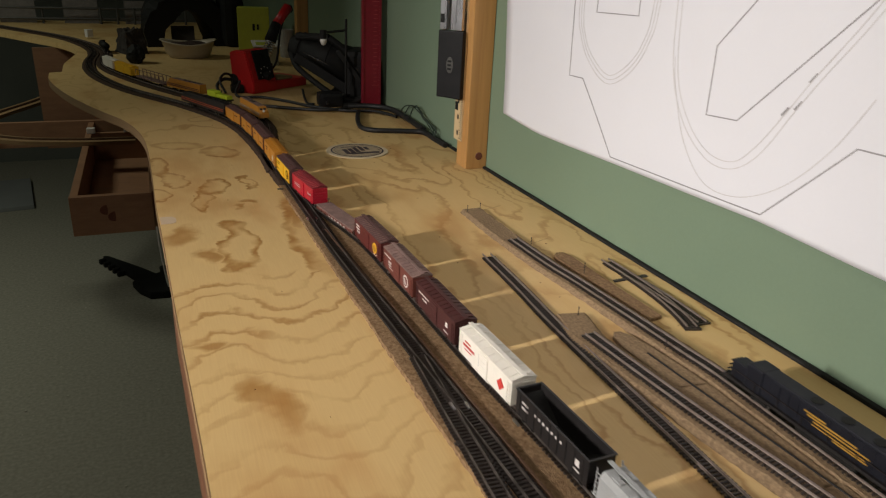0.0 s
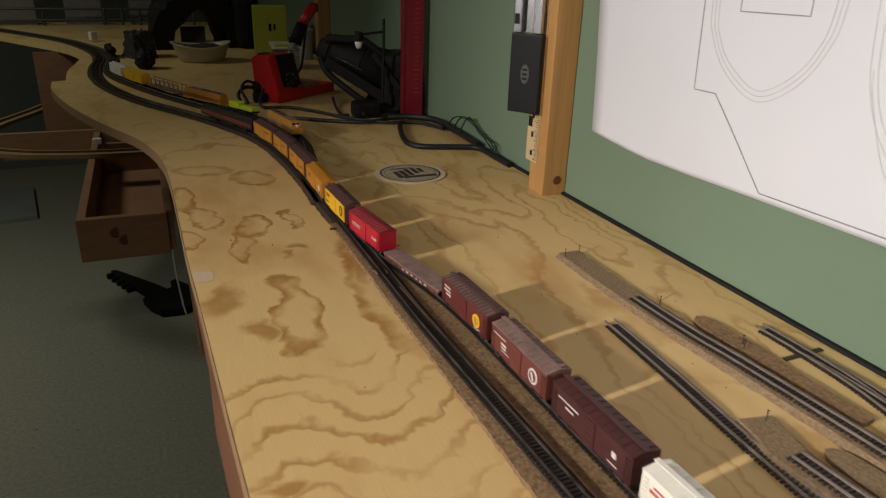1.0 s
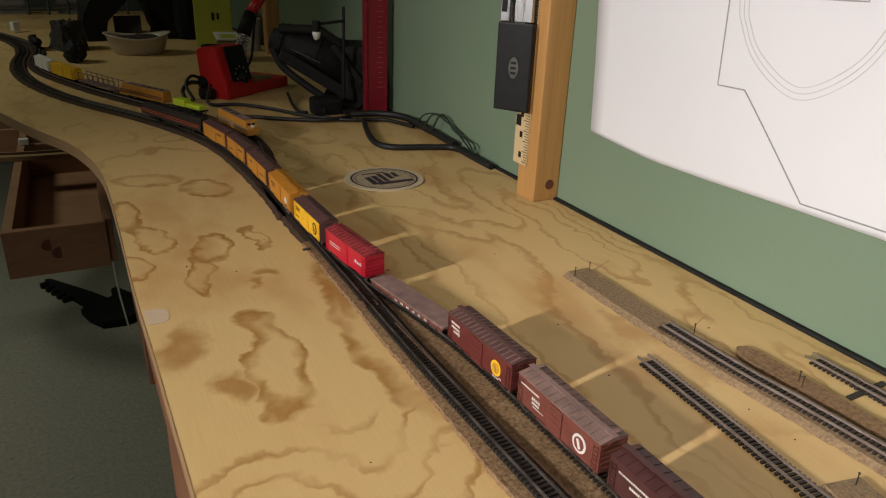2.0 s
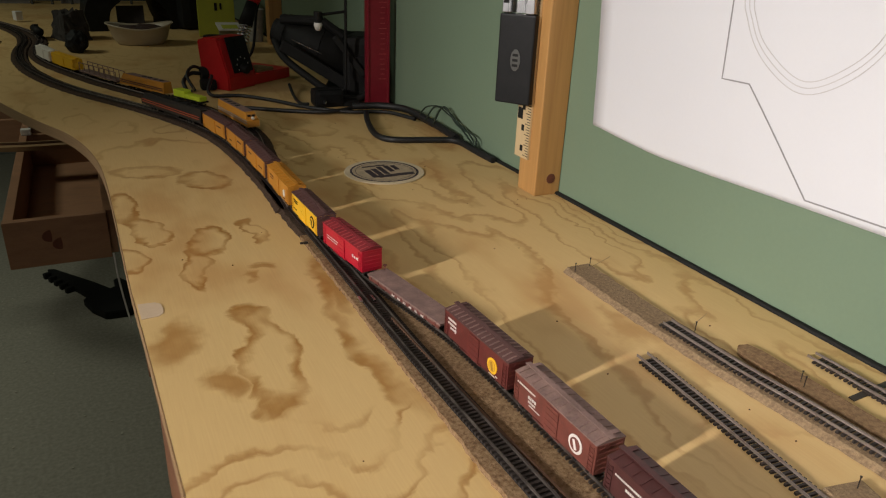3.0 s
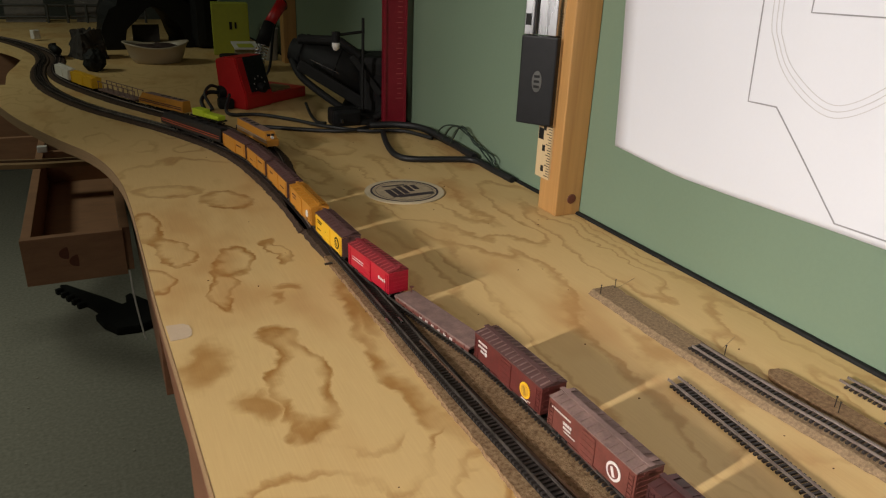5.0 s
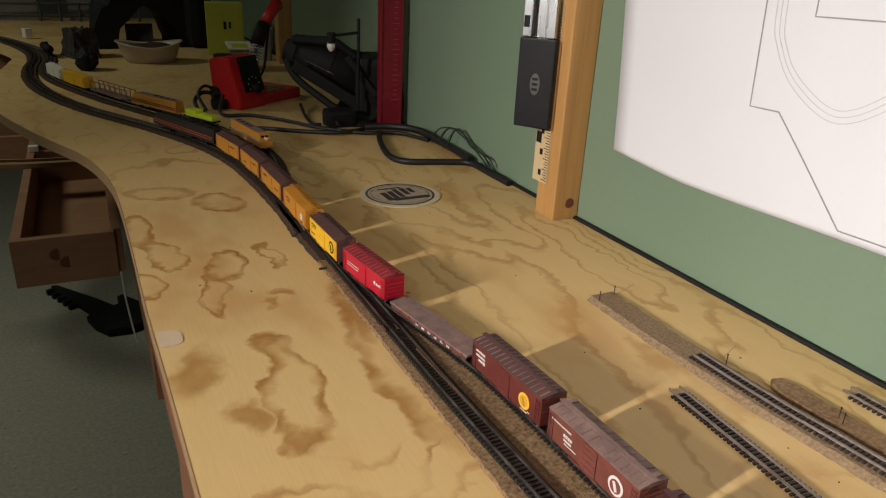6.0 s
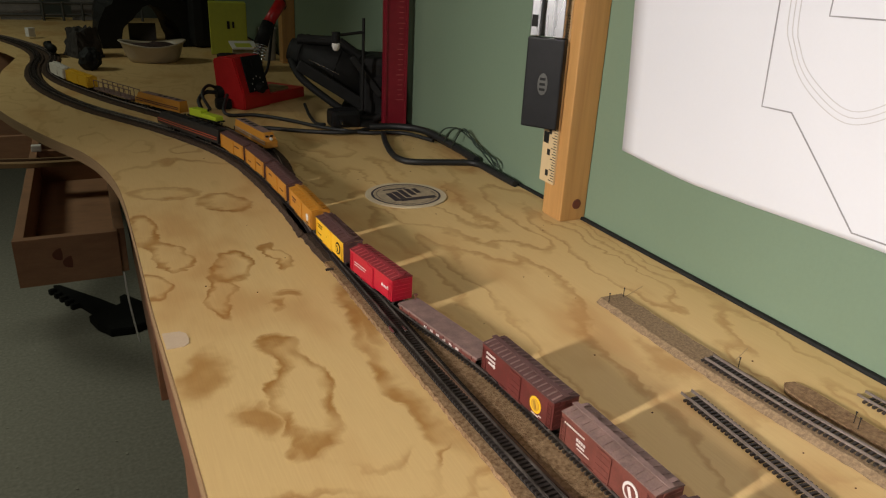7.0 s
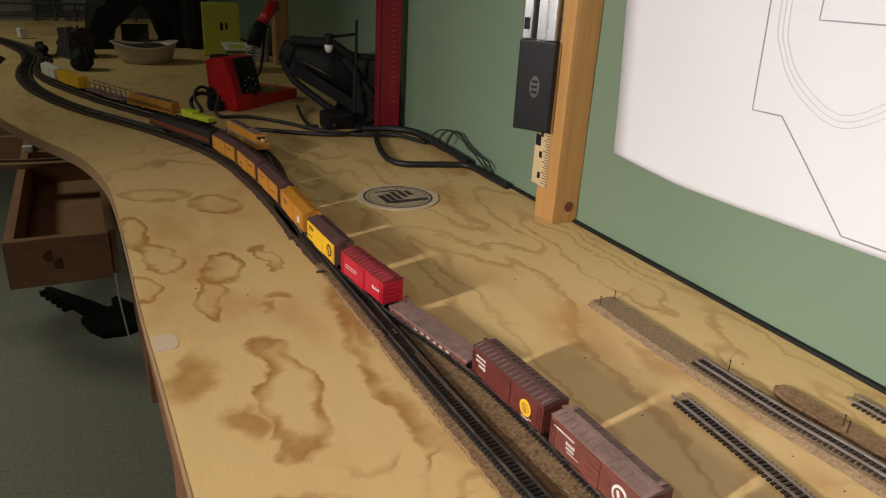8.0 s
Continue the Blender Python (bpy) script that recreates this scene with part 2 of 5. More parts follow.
WHEEL = mat("nickel_wheel", (0.30, 0.28, 0.26), 0.35, metal=0.8, var=0.3)
BRASS = mat("dark_metal", (0.05, 0.04, 0.035), 0.45, metal=0.6, var=0.2)
GREYC = mat("brown_scenery", (0.040, 0.032, 0.026), 0.95, var=0.4)
FLOORP = mat("pale_board", (0.26, 0.27, 0.27), 0.8, var=0.12, scale=8)
SILVERL = mat("silver_mark", (0.13, 0.13, 0.12), 0.35, metal=0.6)


# mesh helpers
def box(bm, c, s, bev=0.0, m=None):
    r = bmesh.ops.create_cube(bm, size=1)
    vs = r["verts"]
    bmesh.ops.scale(bm, vec=s, verts=vs)
    bmesh.ops.translate(bm, vec=c, verts=vs)
    if m is not None:
        bmesh.ops.transform(bm, matrix=m, verts=vs)
    if bev:
        es = list({e for v in vs for e in v.link_edges})
        bmesh.ops.bevel(bm, geom=es, offset=bev, segments=2, profile=0.6, affect="EDGES")
    return bm


def cyl(bm, a, b, r1, r2=None, n=14):
    a, b = Vector(a), Vector(b)
    d = b - a
    m = Matrix.Translation((a + b) / 2) @ d.to_track_quat("Z", "Y").to_matrix().to_4x4()
    bmesh.ops.create_cone(bm, cap_ends=True, segments=n, radius1=r1, radius2=r1 if r2 is None else r2, depth=d.length, matrix=m)
    return bm


def lathe(profile, n=36, oval=1.0):
    """A turned shape from (radius, height) pairs."""
    bm = bmesh.new()
    rings = [[bm.verts.new((r * math.cos(2 * math.pi * i / n), oval * r * math.sin(2 * math.pi * i / n), z)) for i in range(n)] for r, z in profile]
    for a, b in zip(rings, rings[1:]):
        for i in range(n):
            bm.faces.new((a[i], a[(i + 1) % n], b[(i + 1) % n], b[i]))
    bm.faces.new(rings[0][::-1])
    bm.faces.new(rings[-1])
    bmesh.ops.recalc_face_normals(bm, faces=bm.faces)
    return bm


def extrude_poly(pts, z0, z1, bev=0.0):
    """An upright prism on a plan outline."""
    bm = bmesh.new()
    f = bm.faces.new([bm.verts.new((x, y, z0)) for x, y in pts])
    r = bmesh.ops.extrude_face_region(bm, geom=[f])
    bmesh.ops.translate(bm, vec=(0, 0, z1 - z0), verts=[v for v in r["geom"] if isinstance(v, bmesh.types.BMVert)])
    bmesh.ops.recalc_face_normals(bm, faces=bm.faces)
    if bev:
        bmesh.ops.bevel(bm, geom=[e for e in bm.edges if abs(e.verts[0].co.z - e.verts[1].co.z) < 1e-6], offset=bev, segments=2, affect="EDGES")
    return bm


def mesh_of(bm, material, name, smooth=False):
    me = bpy.data.meshes.new(name)
    bm.to_mesh(me)
    bm.free()
    me.materials.append(material)
    if smooth:
        for p in me.polygons:
            p.use_smooth = True
    return me


def thing(name, label, category, bm=None, material=None, group="", kind="", at=None, smooth=False):
    ob = new(name, mesh_of(bm, material, name, smooth) if bm else None)
    if at is not None:
        ob.matrix_world = at
    return tagged(ob, label, category, group, kind)


def part(name, bm, material, parent, label="", smooth=False):
    ob = new(name, mesh_of(bm, material, name, smooth) if isinstance(bm, bmesh.types.BMesh) else bm)
    ob.parent = parent
    return tagged(ob, label) if label else ob


def one(c, s, bev=0.0, m=None):
    return box(bmesh.new(), c, s, bev, m)


def smooth_line(pts, step=0.004):
    """Points every step along a smooth curve through pts, in plan."""
    p = [Vector((*q, 0)) if len(q) == 2 else Vector(q) for q in pts]
    p = [p[0] * 2 - p[1]] + p + [p[-1] * 2 - p[-2]]
    dense = []
    for a, b, c, d in zip(p, p[1:], p[2:], p[3:]):
        for i in range(24):
            t = i / 24
            dense.append(0.5 * (2 * b + (c - a) * t + (2 * a - 5 * b + 4 * c - d) * t * t + (3 * b - a - 3 * c + d) * t ** 3))
    dense.append(p[-2])
    out, left = [dense[0]], step
    for a, b in zip(dense, dense[1:]):
        d = (b - a).length
        while d > 1e-9 and left <= d:
            a = a + (b - a) * (left / d)
            out.append(a)
            d, left = d - left, step
        left -= d
    return out


def normals(line):
    out = []
    for i in range(len(line)):
        d = line[min(i + 1, len(line) - 1)] - line[max(i - 1, 0)]
        out.append(Vector((-d.y, d.x, 0)).normalized())
    return out


def sweep(line, profile, z=0.0, rough=0.0):
    """A strip along line; profile holds (offset to the left, height) corners in order."""
    bm = bmesh.new()
    rows = []
    for q, n in zip(line, normals(line)):
        rows.append([bm.verts.new(q + n * (u + random.uniform(-rough, rough)) + Vector((0, 0, z + w))) for u, w in profile])
    k = len(profile)
    for a, b in zip(rows, rows[1:]):
        for i in range(k):
            bm.faces.new((a[i], a[(i + 1) % k], b[(i + 1) % k], b[i]))
    bm.faces.new(rows[0])
    bm.faces.new(rows[-1][::-1])
    bmesh.ops.recalc_face_normals(bm, faces=bm.faces)
    return bm


def cable(name, pts, radius, label, material=RUBBER, parent=None):
    cu = bpy.data.curves.new(name, "CURVE")
    cu.dimensions, cu.bevel_depth, cu.bevel_resolution, cu.use_fill_caps = "3D", radius, 3, True
    s = cu.splines.new("POLY")
    line = smooth_line(pts, 0.006)
    s.points.add(len(line) - 1)
    for q, v in zip(s.points, line):
        q.co = (*v, 1)
    cu.materials.append(material)
    ob = new(name, cu)
    if parent is not None:
        ob.parent = parent
        return ob
    return tagged(ob, label, "cable")


FAR, BACK, LEFT = 5.6, -1.8, -3.6

# ---- the room ----
thing("floor", "dark green short-pile carpet covering the basement floor", "floor", one((-1.8, 1.9, -0.05), (3.9, 7.7, 0.1)), CARPET, kind="structure")
thing("wall_east", "green painted plasterboard wall behind the bench", "wall", one((0.06, 1.9, 1.2), (0.12, 7.7, 2.5)), WALLG, kind="structure")
thing("wall_north", "dim grey basement wall at the far end", "wall", one((-1.8, FAR + 0.06, 1.2), (3.6, 0.12, 2.5)), WALLD, kind="structure")
thing("wall_south", "plain wall behind the walkway", "wall", one((-1.8, BACK - 0.06, 1.2), (3.6, 0.12, 2.5)), WALLD, kind="structure")
thing("wall_west", "plain wall across the aisle", "wall", one((LEFT - 0.06, 1.9, 1.2), (0.12, 7.7, 2.5)), WALLD, kind="structure")
thing("ceiling", "pale flat basement ceiling", "ceiling", one((-1.8, 1.9, 2.5), (3.9, 7.7, 0.1)), CEIL, kind="structure")

# ---- the bench ----
EDGE = [(-0.486, -0.25), (-0.490, 0.30), (-0.496, 0.741), (-0.503, 1.0), (-0.508, 1.2), (-0.512, 1.33), (-0.514, 1.5), (-0.517, 1.64), (-0.523, 1.73), (-0.538, 1.82),
        (-0.561, 1.90), (-0.598, 1.985), (-0.636, 2.08), (-0.678, 2.20), (-0.714, 2.33), (-0.737, 2.44), (-0.745, 2.535)]
EDGE2 = [(-0.716, 2.557), (-0.723, 2.72), (-0.712, 2.88), (-0.711, 3.046), (-0.773, 3.245), (-0.90, 3.46), (-1.014, 3.648), (-1.20, 3.95)]
edge_line = [(v.x, v.y) for v in smooth_line(EDGE, 0.02)] + [(-0.745, 2.545)] + [(v.x, v.y) for v in smooth_line(EDGE2, 0.03)]
bench = thing("bench", "layout bench with pale varnished plywood top and curving edge", "table")
part("tabletop", extrude_poly(edge_line + [(-1.22, 4.2), (-0.0068, 4.2), (-0.0068, -0.25)], T - 0.018, T), PLY, bench, "pale plywood top with wandering growth-ring grain")
# exposed plies along the front edge
fr_line = [Vector((x, y, 0)) for x, y in edge_line if -0.24 < y < 2.5]
part("plywood_edge", sweep(fr_line, [(0.0002, -0.0175), (0.0012, -0.0175), (0.0012, -0.0006), (0.0002, -0.0006)], T), PLYEDGE, bench)
seg = [q for q in fr_line if q.y < 1.24]
part("front_rail", sweep(seg, [(-0.022, -0.165), (-0.003, -0.165), (-0.003, -0.026), (-0.022, -0.026)], T), FASCIA, bench, "reddish stained pine board under the front edge")
seg = [q for q in fr_line if 1.235 <= q.y < 1.62]
part("front_rail", sweep(seg, [(-0.030, -0.130), (-0.008, -0.130), (-0.008, -0.0185), (-0.030, -0.0185)], T), FASCIA, bench)
for y in (0.1, 1.62, 2.9, 3.9):
    part("leg", one((-0.10, y, 0.445), (0.038, 0.089, 0.89), 0.002), FASCIA, bench)
part("girder", one((-0.490, 2.55, 0.82), (0.019, 1.68, 0.32), 0.001), FASCIA, bench)
for y in (0.5, 1.2, 1.9, 2.6, 3.3, 3.9):
    part("joist", one((-0.245, y, 0.9365), (0.44, 0.019, 0.089)), FASCIA, bench)
# black strip laid in for the shade of the open gap at the wall
thing("gap_shade_strip", "black strip standing in for the shaded gap between bench and wall", "trim", one((-0.0032, 1.97, T - 0.0086), (0.0062, 4.44, 0.0236), 0.002), BLACKM, kind="structure")
tape = extrude_poly([(-0.5085, 1.2515), (-0.4955, 1.252), (-0.4915, 1.256), (-0.4905, 1.264), (-0.4915, 1.273), (-0.496, 1.278), (-0.5095, 1.279)], T, T + 0.0005)
thing("tape_patch", "small pale pinkish patch of tape at the plywood edge", "tape", tape, mat("masking_tape", (0.60, 0.46, 0.32), 0.8, var=0.1))

# darker plywood tone, drawn as thin strips for the shadows of two track pins
PINSHADE = mat("pin_shadow", (0.47, 0.33, 0.16), 0.8)


def pin_shadow(a, b, w=0.0006):
    d = Vector((b[0] - a[0], b[1] - a[1], 0))
    m = Matrix.Translation(((a[0] + b[0]) / 2, (a[1] + b[1]) / 2, T + 0.0002)) @ pose(0, 0, 0, 0, 0, math.degrees(math.atan2(d.y, d.x)))
    part("pin_shadow_strip", one((0, 0, 0), (d.length, w, 0.0003), 0, m), PINSHADE, bench)


pin_shadow((-0.106, 1.198), (-0.066, 1.214))
pin_shadow((-0.090, 1.072), (-0.064, 1.083))
bm = bmesh.new()
for i in range(46):
    x, y, r = random.uniform(-0.47, -0.03), random.uniform(0.75, 1.9), random.uniform(0.0003, 0.0007)
    box(bm, (x, y, T + r * 0.4), (r * 2, r * 1.5, r * 0.8))
thing("crumbs", "scattered dark crumbs of cork and sawdust on plywood", "debris", bm, CORKD, kind="stuff")

# ---- wall post with rule and level ----
def post(y, top=2.4):
    p = thing("wall_post", "orange varnished pine batten standing against the green wall", "post", group="wall battens", at=pose(-0.019, y, T))
    part("batten", one((0, 0, (top - T) / 2), (0.037, 0.040, top - T), 0.0015), PINE, p)
    k = lathe([(0.0065, 0), (0.006, 0.0006), (0.001, 0.0009)], 16)
    bmesh.ops.transform(k, matrix=pose(0.004, -0.0200, 0.021, 90, 0, 0), verts=k.verts)
    part("knot", k, KNOT, p, "dark red knot")
    return p


post(1.421)
post(2.80)

ruler = thing("wall_ruler", "pale wooden yardstick with black graduations fixed to the batten", "ruler", at=pose(-0.0390, 1.435, 1.042))
part("stick", one((0, 0, 0.42), (0.003, 0.030, 0.84), 0.0004), RULER, ruler)
for i in range(60):
    ln = 0.011 if i % 4 == 0 else (0.008 if i % 2 == 0 else 0.006)
    part("graduation", one((-0.0016, -0.015 + ln / 2, 0.004 + i * 0.0033), (0.0004, ln, 0.0009)), BLACKM, ruler)
for i in range(5):
    part("graduation_mark", one((-0.0016, 0.0005, 0.012 + i * 0.026), (0.0004, 0.006, 0.0075)), BLACKM, ruler)
part("printed_block", one((-0.0016, 0.008, 0.055), (0.0004, 0.011, 0.014)), BLACKM, ruler)

lv = thing("hanging_level", "bright aluminium channel hanging on the batten with a black end block", "level", at=Matrix.Translation((-0.0545, 1.4385, 1.111)) @ pose(0, 0, 0, 0, 0, 33.5))
# local x runs away from the camera's side, y across the broad face
part("end_block", one((0.000, 0, 0.052), (0.016, 0.046, 0.104), 0.002), BLACK, lv, "black plastic end block")
em = lathe([(0.0125, 0), (0.0125, 0.0006)], 28, 0.5)
bmesh.ops.transform(em, matrix=pose(-0.0082, -0.001, 0.052, 0, -90, 0), verts=em.verts)
part("emblem", em, SILVERL, lv, "oval silver emblem with dark marks")
for z in (0.046, 0.052, 0.058):
    part("emblem_mark", one((-0.0091, -0.001, z), (0.0005, 0.007, 0.0030)), BLACKM, lv)
for y, w in ((0.0145, 0.012), (-0.0145, 0.012)):
    part("channel_flange", one((-0.002, y, 0.40), (0.013, w, 0.59), 0.001), STEEL, lv)
part("channel_web", one((0.003, 0, 0.40), (0.004, 0.017, 0.59)), STEEL, lv)
part("label_plate", one((-0.0088, 0.0155, 0.122), (0.0005, 0.007, 0.013)), BLACKM, lv)

# ---- the plan on the wall ----
def paper_x(y, z):
    """How far the sheet bows off the wall."""
    return -0.0025 - 0.004 * math.exp(-((z - 1.10) / 0.05) ** 2) * (0.6 + 0.4 * math.sin(9 * y)) - 0.0015 * (1 + math.sin(7 * y + 3 * z))


def paper_low(y):
    return float(np.interp(y, (0.0, 0.7, 0.823, 1.06, 1.165, 1.24, 1.30, 1.36), (1.100, 1.102, 1.106, 1.099, 1.0955, 1.0945, 1.099, 1.1045)))


bm = bmesh.new()
NY, NZ = 60, 30
grid = []
for i in range(NY + 1):
    v = i / NY
    col = []
    for j in range(NZ + 1):
        w = (j / NZ) ** 1.5
        y = (1 - v) * (1.343 + 0.02 * w * 4) + v * 0.0
        z = paper_low(y) * (1 - w) + 1.95 * w
        col.append(bm.verts.new((paper_x(y, z), y, z)))
    grid.append(col)
for a, b in zip(grid, grid[1:]):
    for j in range(NZ):
        bm.faces.new((a[j], a[j + 1], b[j + 1], b[j]))
ex = bmesh.ops.extrude_face_region(bm, geom=list(bm.faces))
bmesh.ops.translate(bm, vec=(0.0004, 0, 0), verts=[g for g in ex["geom"] if isinstance(g, bmesh.types.BMVert)])
bmesh.ops.recalc_face_normals(bm, faces=bm.faces)
plan = thing("track_plan", "large white plotted track plan sheet pinned on the green wall", "drawing", bm, PAPER, smooth=True)


def ink(pts, width, material, closed=False, curve=False):
    """One drawn line on the sheet, through (y, z) points."""
    pts = pts + [pts[0]] if closed else pts
    if curve:
        line = [(q.x, q.y) for q in smooth_line(pts, 0.006)]
    else:
        line = []
        for (a, b), (c, d) in zip(pts, pts[1:]):
            n = max(2, int(math.hypot(c - a, d - b) / 0.01))
            line += [(a + (c - a) * i / n, b + (d - b) * i / n) for i in range(n)]
        line.append(pts[-1])
    bm = bmesh.new()
    rows = []
    for i, (y, z) in enumerate(line):
        p, q = line[max(i - 1, 0)], line[min(i + 1, len(line) - 1)]
        dy, dz = q[0] - p[0], q[1] - p[1]
        n = math.hypot(dy, dz) or 1
        oy, oz = -dz / n * width / 2, dy / n * width / 2
        rows.append([bm.verts.new((paper_x(y, z) - 0.0004, y + s * oy, z + s * oz)) for s in (1, -1)])
    for a, b in zip(rows, rows[1:]):
        bm.faces.new((a[0], a[1], b[1], b[0]))
    ex = bmesh.ops.extrude_face_region(bm, geom=list(bm.faces))
    bmesh.ops.translate(bm, vec=(0.0003, 0, 0), verts=[g for g in ex["geom"] if isinstance(g, bmesh.types.BMVert)])
    bmesh.ops.recalc_face_normals(bm, faces=bm.faces)
    part("drawn_line", bm, material, plan)


ink([(1.182, 1.45), (1.176, 1.277), (1.1715, 1.185), (1.1405, 1.1855), (1.060, 1.1055), (0.823, 1.1125), (0.748, 1.1905), (0.60, 1.193), (0.45, 1.12), (0.2, 1.12)], 0.0013, INK)
ink([(1.13, 1.45), (1.1265, 1.265), (1.046, 1.2665), (1.05, 1.45)], 0.0012, INK)
ink([(0.80, 1.38), (0.919, 1.249), (0.917, 1.184), (0.876, 1.1865), (0.70, 1.36)], 0.0012, INK)
for d in (0, 0.005, 0.010):
    ink([(1.168 - d, 1.45), (1.165 - d, 1.277), (1.155 - d, 1.236), (1.130 - d * 0.7, 1.2055 + d * 0.7), (1.088, 1.187 + d), (1.048 + d * 0.7, 1.2055 + d * 0.7), (1.022 + d, 1.24), (1.012 + d, 1.285), (1.008 + d, 1.45)], 0.0007, INKL, curve=True)
for d in (0, 0.007):
    ink([(0.996 - d, 1.45), (0.985 - d, 1.285), (0.974 - d, 1.214), (0.945 - d * 0.7, 1.168 + d * 0.7), (0.905, 1.143 + d), (0.870, 1.142 + d), (0.842 + d * 0.7, 1.162 + d), (0.815 + d, 1.205), (0.795 + d, 1.236), (0.755 + d, 1.293), (0.69 + d, 1.40)], 0.0007, INKL, curve=True)
ink([(0.976, 1.232), (0.97, 1.208), (0.944, 1.156), (0.903, 1.121), (0.856, 1.119), (0.809, 1.142), (0.77, 1.184), (0.741, 1.234)], 0.0007, INKL, curve=True)
for y, z in ((0.803, 1.236), (0.812, 1.212), (0.824, 1.205)):
    ink([(y - 0.003, z + 0.004), (y + 0.003, z - 0.004)], 0.002, INK)

# ---- tracks ----
GAUGE, TIEW, STEP = 0.0096, 0.0164, 0.0038
tie_me = mesh_of(box(bmesh.new(), (0, 0, 0), (0.0018, TIEW, 0.0018)), TIE, "tie")


def track(pts, label, z, bed=None, bed_mat=CORK, ties=True, rail_mat=RAIL, bed_pts=None, bare=0.0, limit=300):
    """A length of model track: roadbed strip, ties and two rails. z: the tie plate's height over the bench."""
    tr = thing("track", label, "track", group="model railway tracks")
    if bed:
        top, foot = bed
        line = smooth_line(bed_pts or pts, 0.006)
        part("roadbed", sweep(line, [(foot / 2, 0.0003), (-foot / 2, 0.0003), (-top / 2, 0.0045), (top / 2, 0.0045)], T, 0.0009), bed_mat, tr, "granular cork roadbed strip")
    fine = smooth_line(pts, STEP)
    ns = normals(fine)
    rest = bmesh.new()
    k = 0
    for i, (q, n) in enumerate(zip(fine, ns)):
        if i * STEP < bare or not ties:
            continue
        ang = math.atan2(n.y, n.x) - math.pi / 2
        m = Matrix.Translation((q.x, q.y, T + z + 0.0009)) @ pose(0, 0, 0, 0, 0, math.degrees(ang) + random.uniform(-1, 1))
        if k < limit and q.y > 0.5:
            o = new("tie", tie_me)
            o.parent = tr
            o.matrix_local = m
        else:
            box(rest, (0, 0, 0), (0.0018, TIEW, 0.0018), 0, m)
            continue
        k += 1
    if rest.verts:
        tagged(part("tie_rest", rest, TIE, tr), kind="stuff")
    else:
        rest.free()
    line = smooth_line(pts, 0.008)
    for s in (1, -1):
        u = s * GAUGE / 2
        part("rail", sweep(line, [(u - 0.0007, 0.0), (u + 0.0007, 0.0), (u + 0.00025, 0.0006), (u + 0.00034, 0.0019), (u - 0.00034, 0.0019), (u - 0.00025, 0.0006)], T + z + 0.0018), rail_mat, tr)
    return tr


MAIN = [(-0.262, 0.10), (-0.266, 0.40), (-0.273, 0.66), (-0.280, 0.80), (-0.2835, 0.90), (-0.286, 1.0), (-0.290, 1.1), (-0.2965, 1.15), (-0.306, 1.2), (-0.317, 1.26),
        (-0.3255, 1.33), (-0.3290, 1.40), (-0.3305, 1.50), (-0.333, 1.60), (-0.3385, 1.69), (-0.348, 1.77), (-0.365, 1.845), (-0.396, 1.93), (-0.441, 2.028),
        (-0.488, 2.115), (-0.536, 2.205), (-0.584, 2.32), (-0.626, 2.46), (-0.651, 2.61), (-0.658, 2.76), (-0.654, 2.92), (-0.672, 3.08), (-0.722, 3.26), (-0.80, 3.45), (-0.93, 3.66), (-1.09, 3.90)]
LEFTT = [(-0.296, 0.10), (-0.304, 0.40), (-0.3125, 0.68), (-0.316, 0.78), (-0.3195, 0.87), (-0.3245, 1.0), (-0.3277, 1.1), (-0.3285, 1.2), (-0.3292, 1.30), (-0.3300, 1.38)]
SIDING = [(-0.332, 1.45), (-0.327, 1.55), (-0.317, 1.64), (-0.306, 1.72), (-0.300, 1.79), (-0.307, 1.86), (-0.327, 1.93), (-0.352, 2.01), (-0.397, 2.09), (-0.443, 2.18), (-0.500, 2.30), (-0.552, 2.43), (-0.593, 2.55), (-0.616, 2.66), (-0.622, 2.78), (-0.618, 2.92), (-0.636, 3.06), (-0.69, 3.24), (-0.77, 3.43), (-0.90, 3.64), (-1.06, 3.88)]
track(MAIN, "main line model track on cork roadbed", 0.0046, (0.028, 0.036), limit=300, bed_mat=BEDD, rail_mat=RAILK, bed_pts=[q for q in MAIN if q[1] > 1.32])
tl = track(LEFTT, "turnout leg of dark model track on cork roadbed", 0.0050, rail_mat=RAILK)
rows = smooth_line([(-0.318, 0.10), (-0.328, 0.40), (-0.337, 0.68), (-0.3415, 0.90), (-0.3435, 1.10), (-0.3445, 1.24), (-0.3455, 1.33), (-0.3465, 1.37)], 0.004)
mains = smooth_line(MAIN, 0.002)
pad = [(q.x + random.uniform(-0.0008, 0.0008), q.y) for q in rows]
pad += [(min(mains, key=lambda v: abs(v.y - q.y)).x + 0.0165 + random.uniform(-0.0008, 0.0008), q.y) for q in rows[::-1]]
part("roadbed", extrude_poly(pad, T + 0.0003, T + 0.0046), CORK, tl, "wide granular cork pad under the turnout")
strip = smooth_line([(-0.2845, 0.10), (-0.292, 0.40), (-0.3035, 0.70), (-0.3085, 0.81), (-0.313, 0.94), (-0.3185, 1.02), (-0.3225, 1.10), (-0.3255, 1.17)], 0.006)
part("check_rail", sweep(strip, [(0.0014, 0.0), (-0.0014, 0.0), (-0.0009, 0.0030), (0.0009, 0.0030)], T + 0.0047), RAILB, tl, "rusty brown check rail")
left_line = smooth_line(LEFTT, 0.006)
part("ballast_bed", sweep(left_line, [(0.0085, 0.0), (-0.0105, 0.0), (-0.0100, 0.0007), (0.0080, 0.0007)], T + 0.0047), BALLAST, tl, "black ballast between the ties")
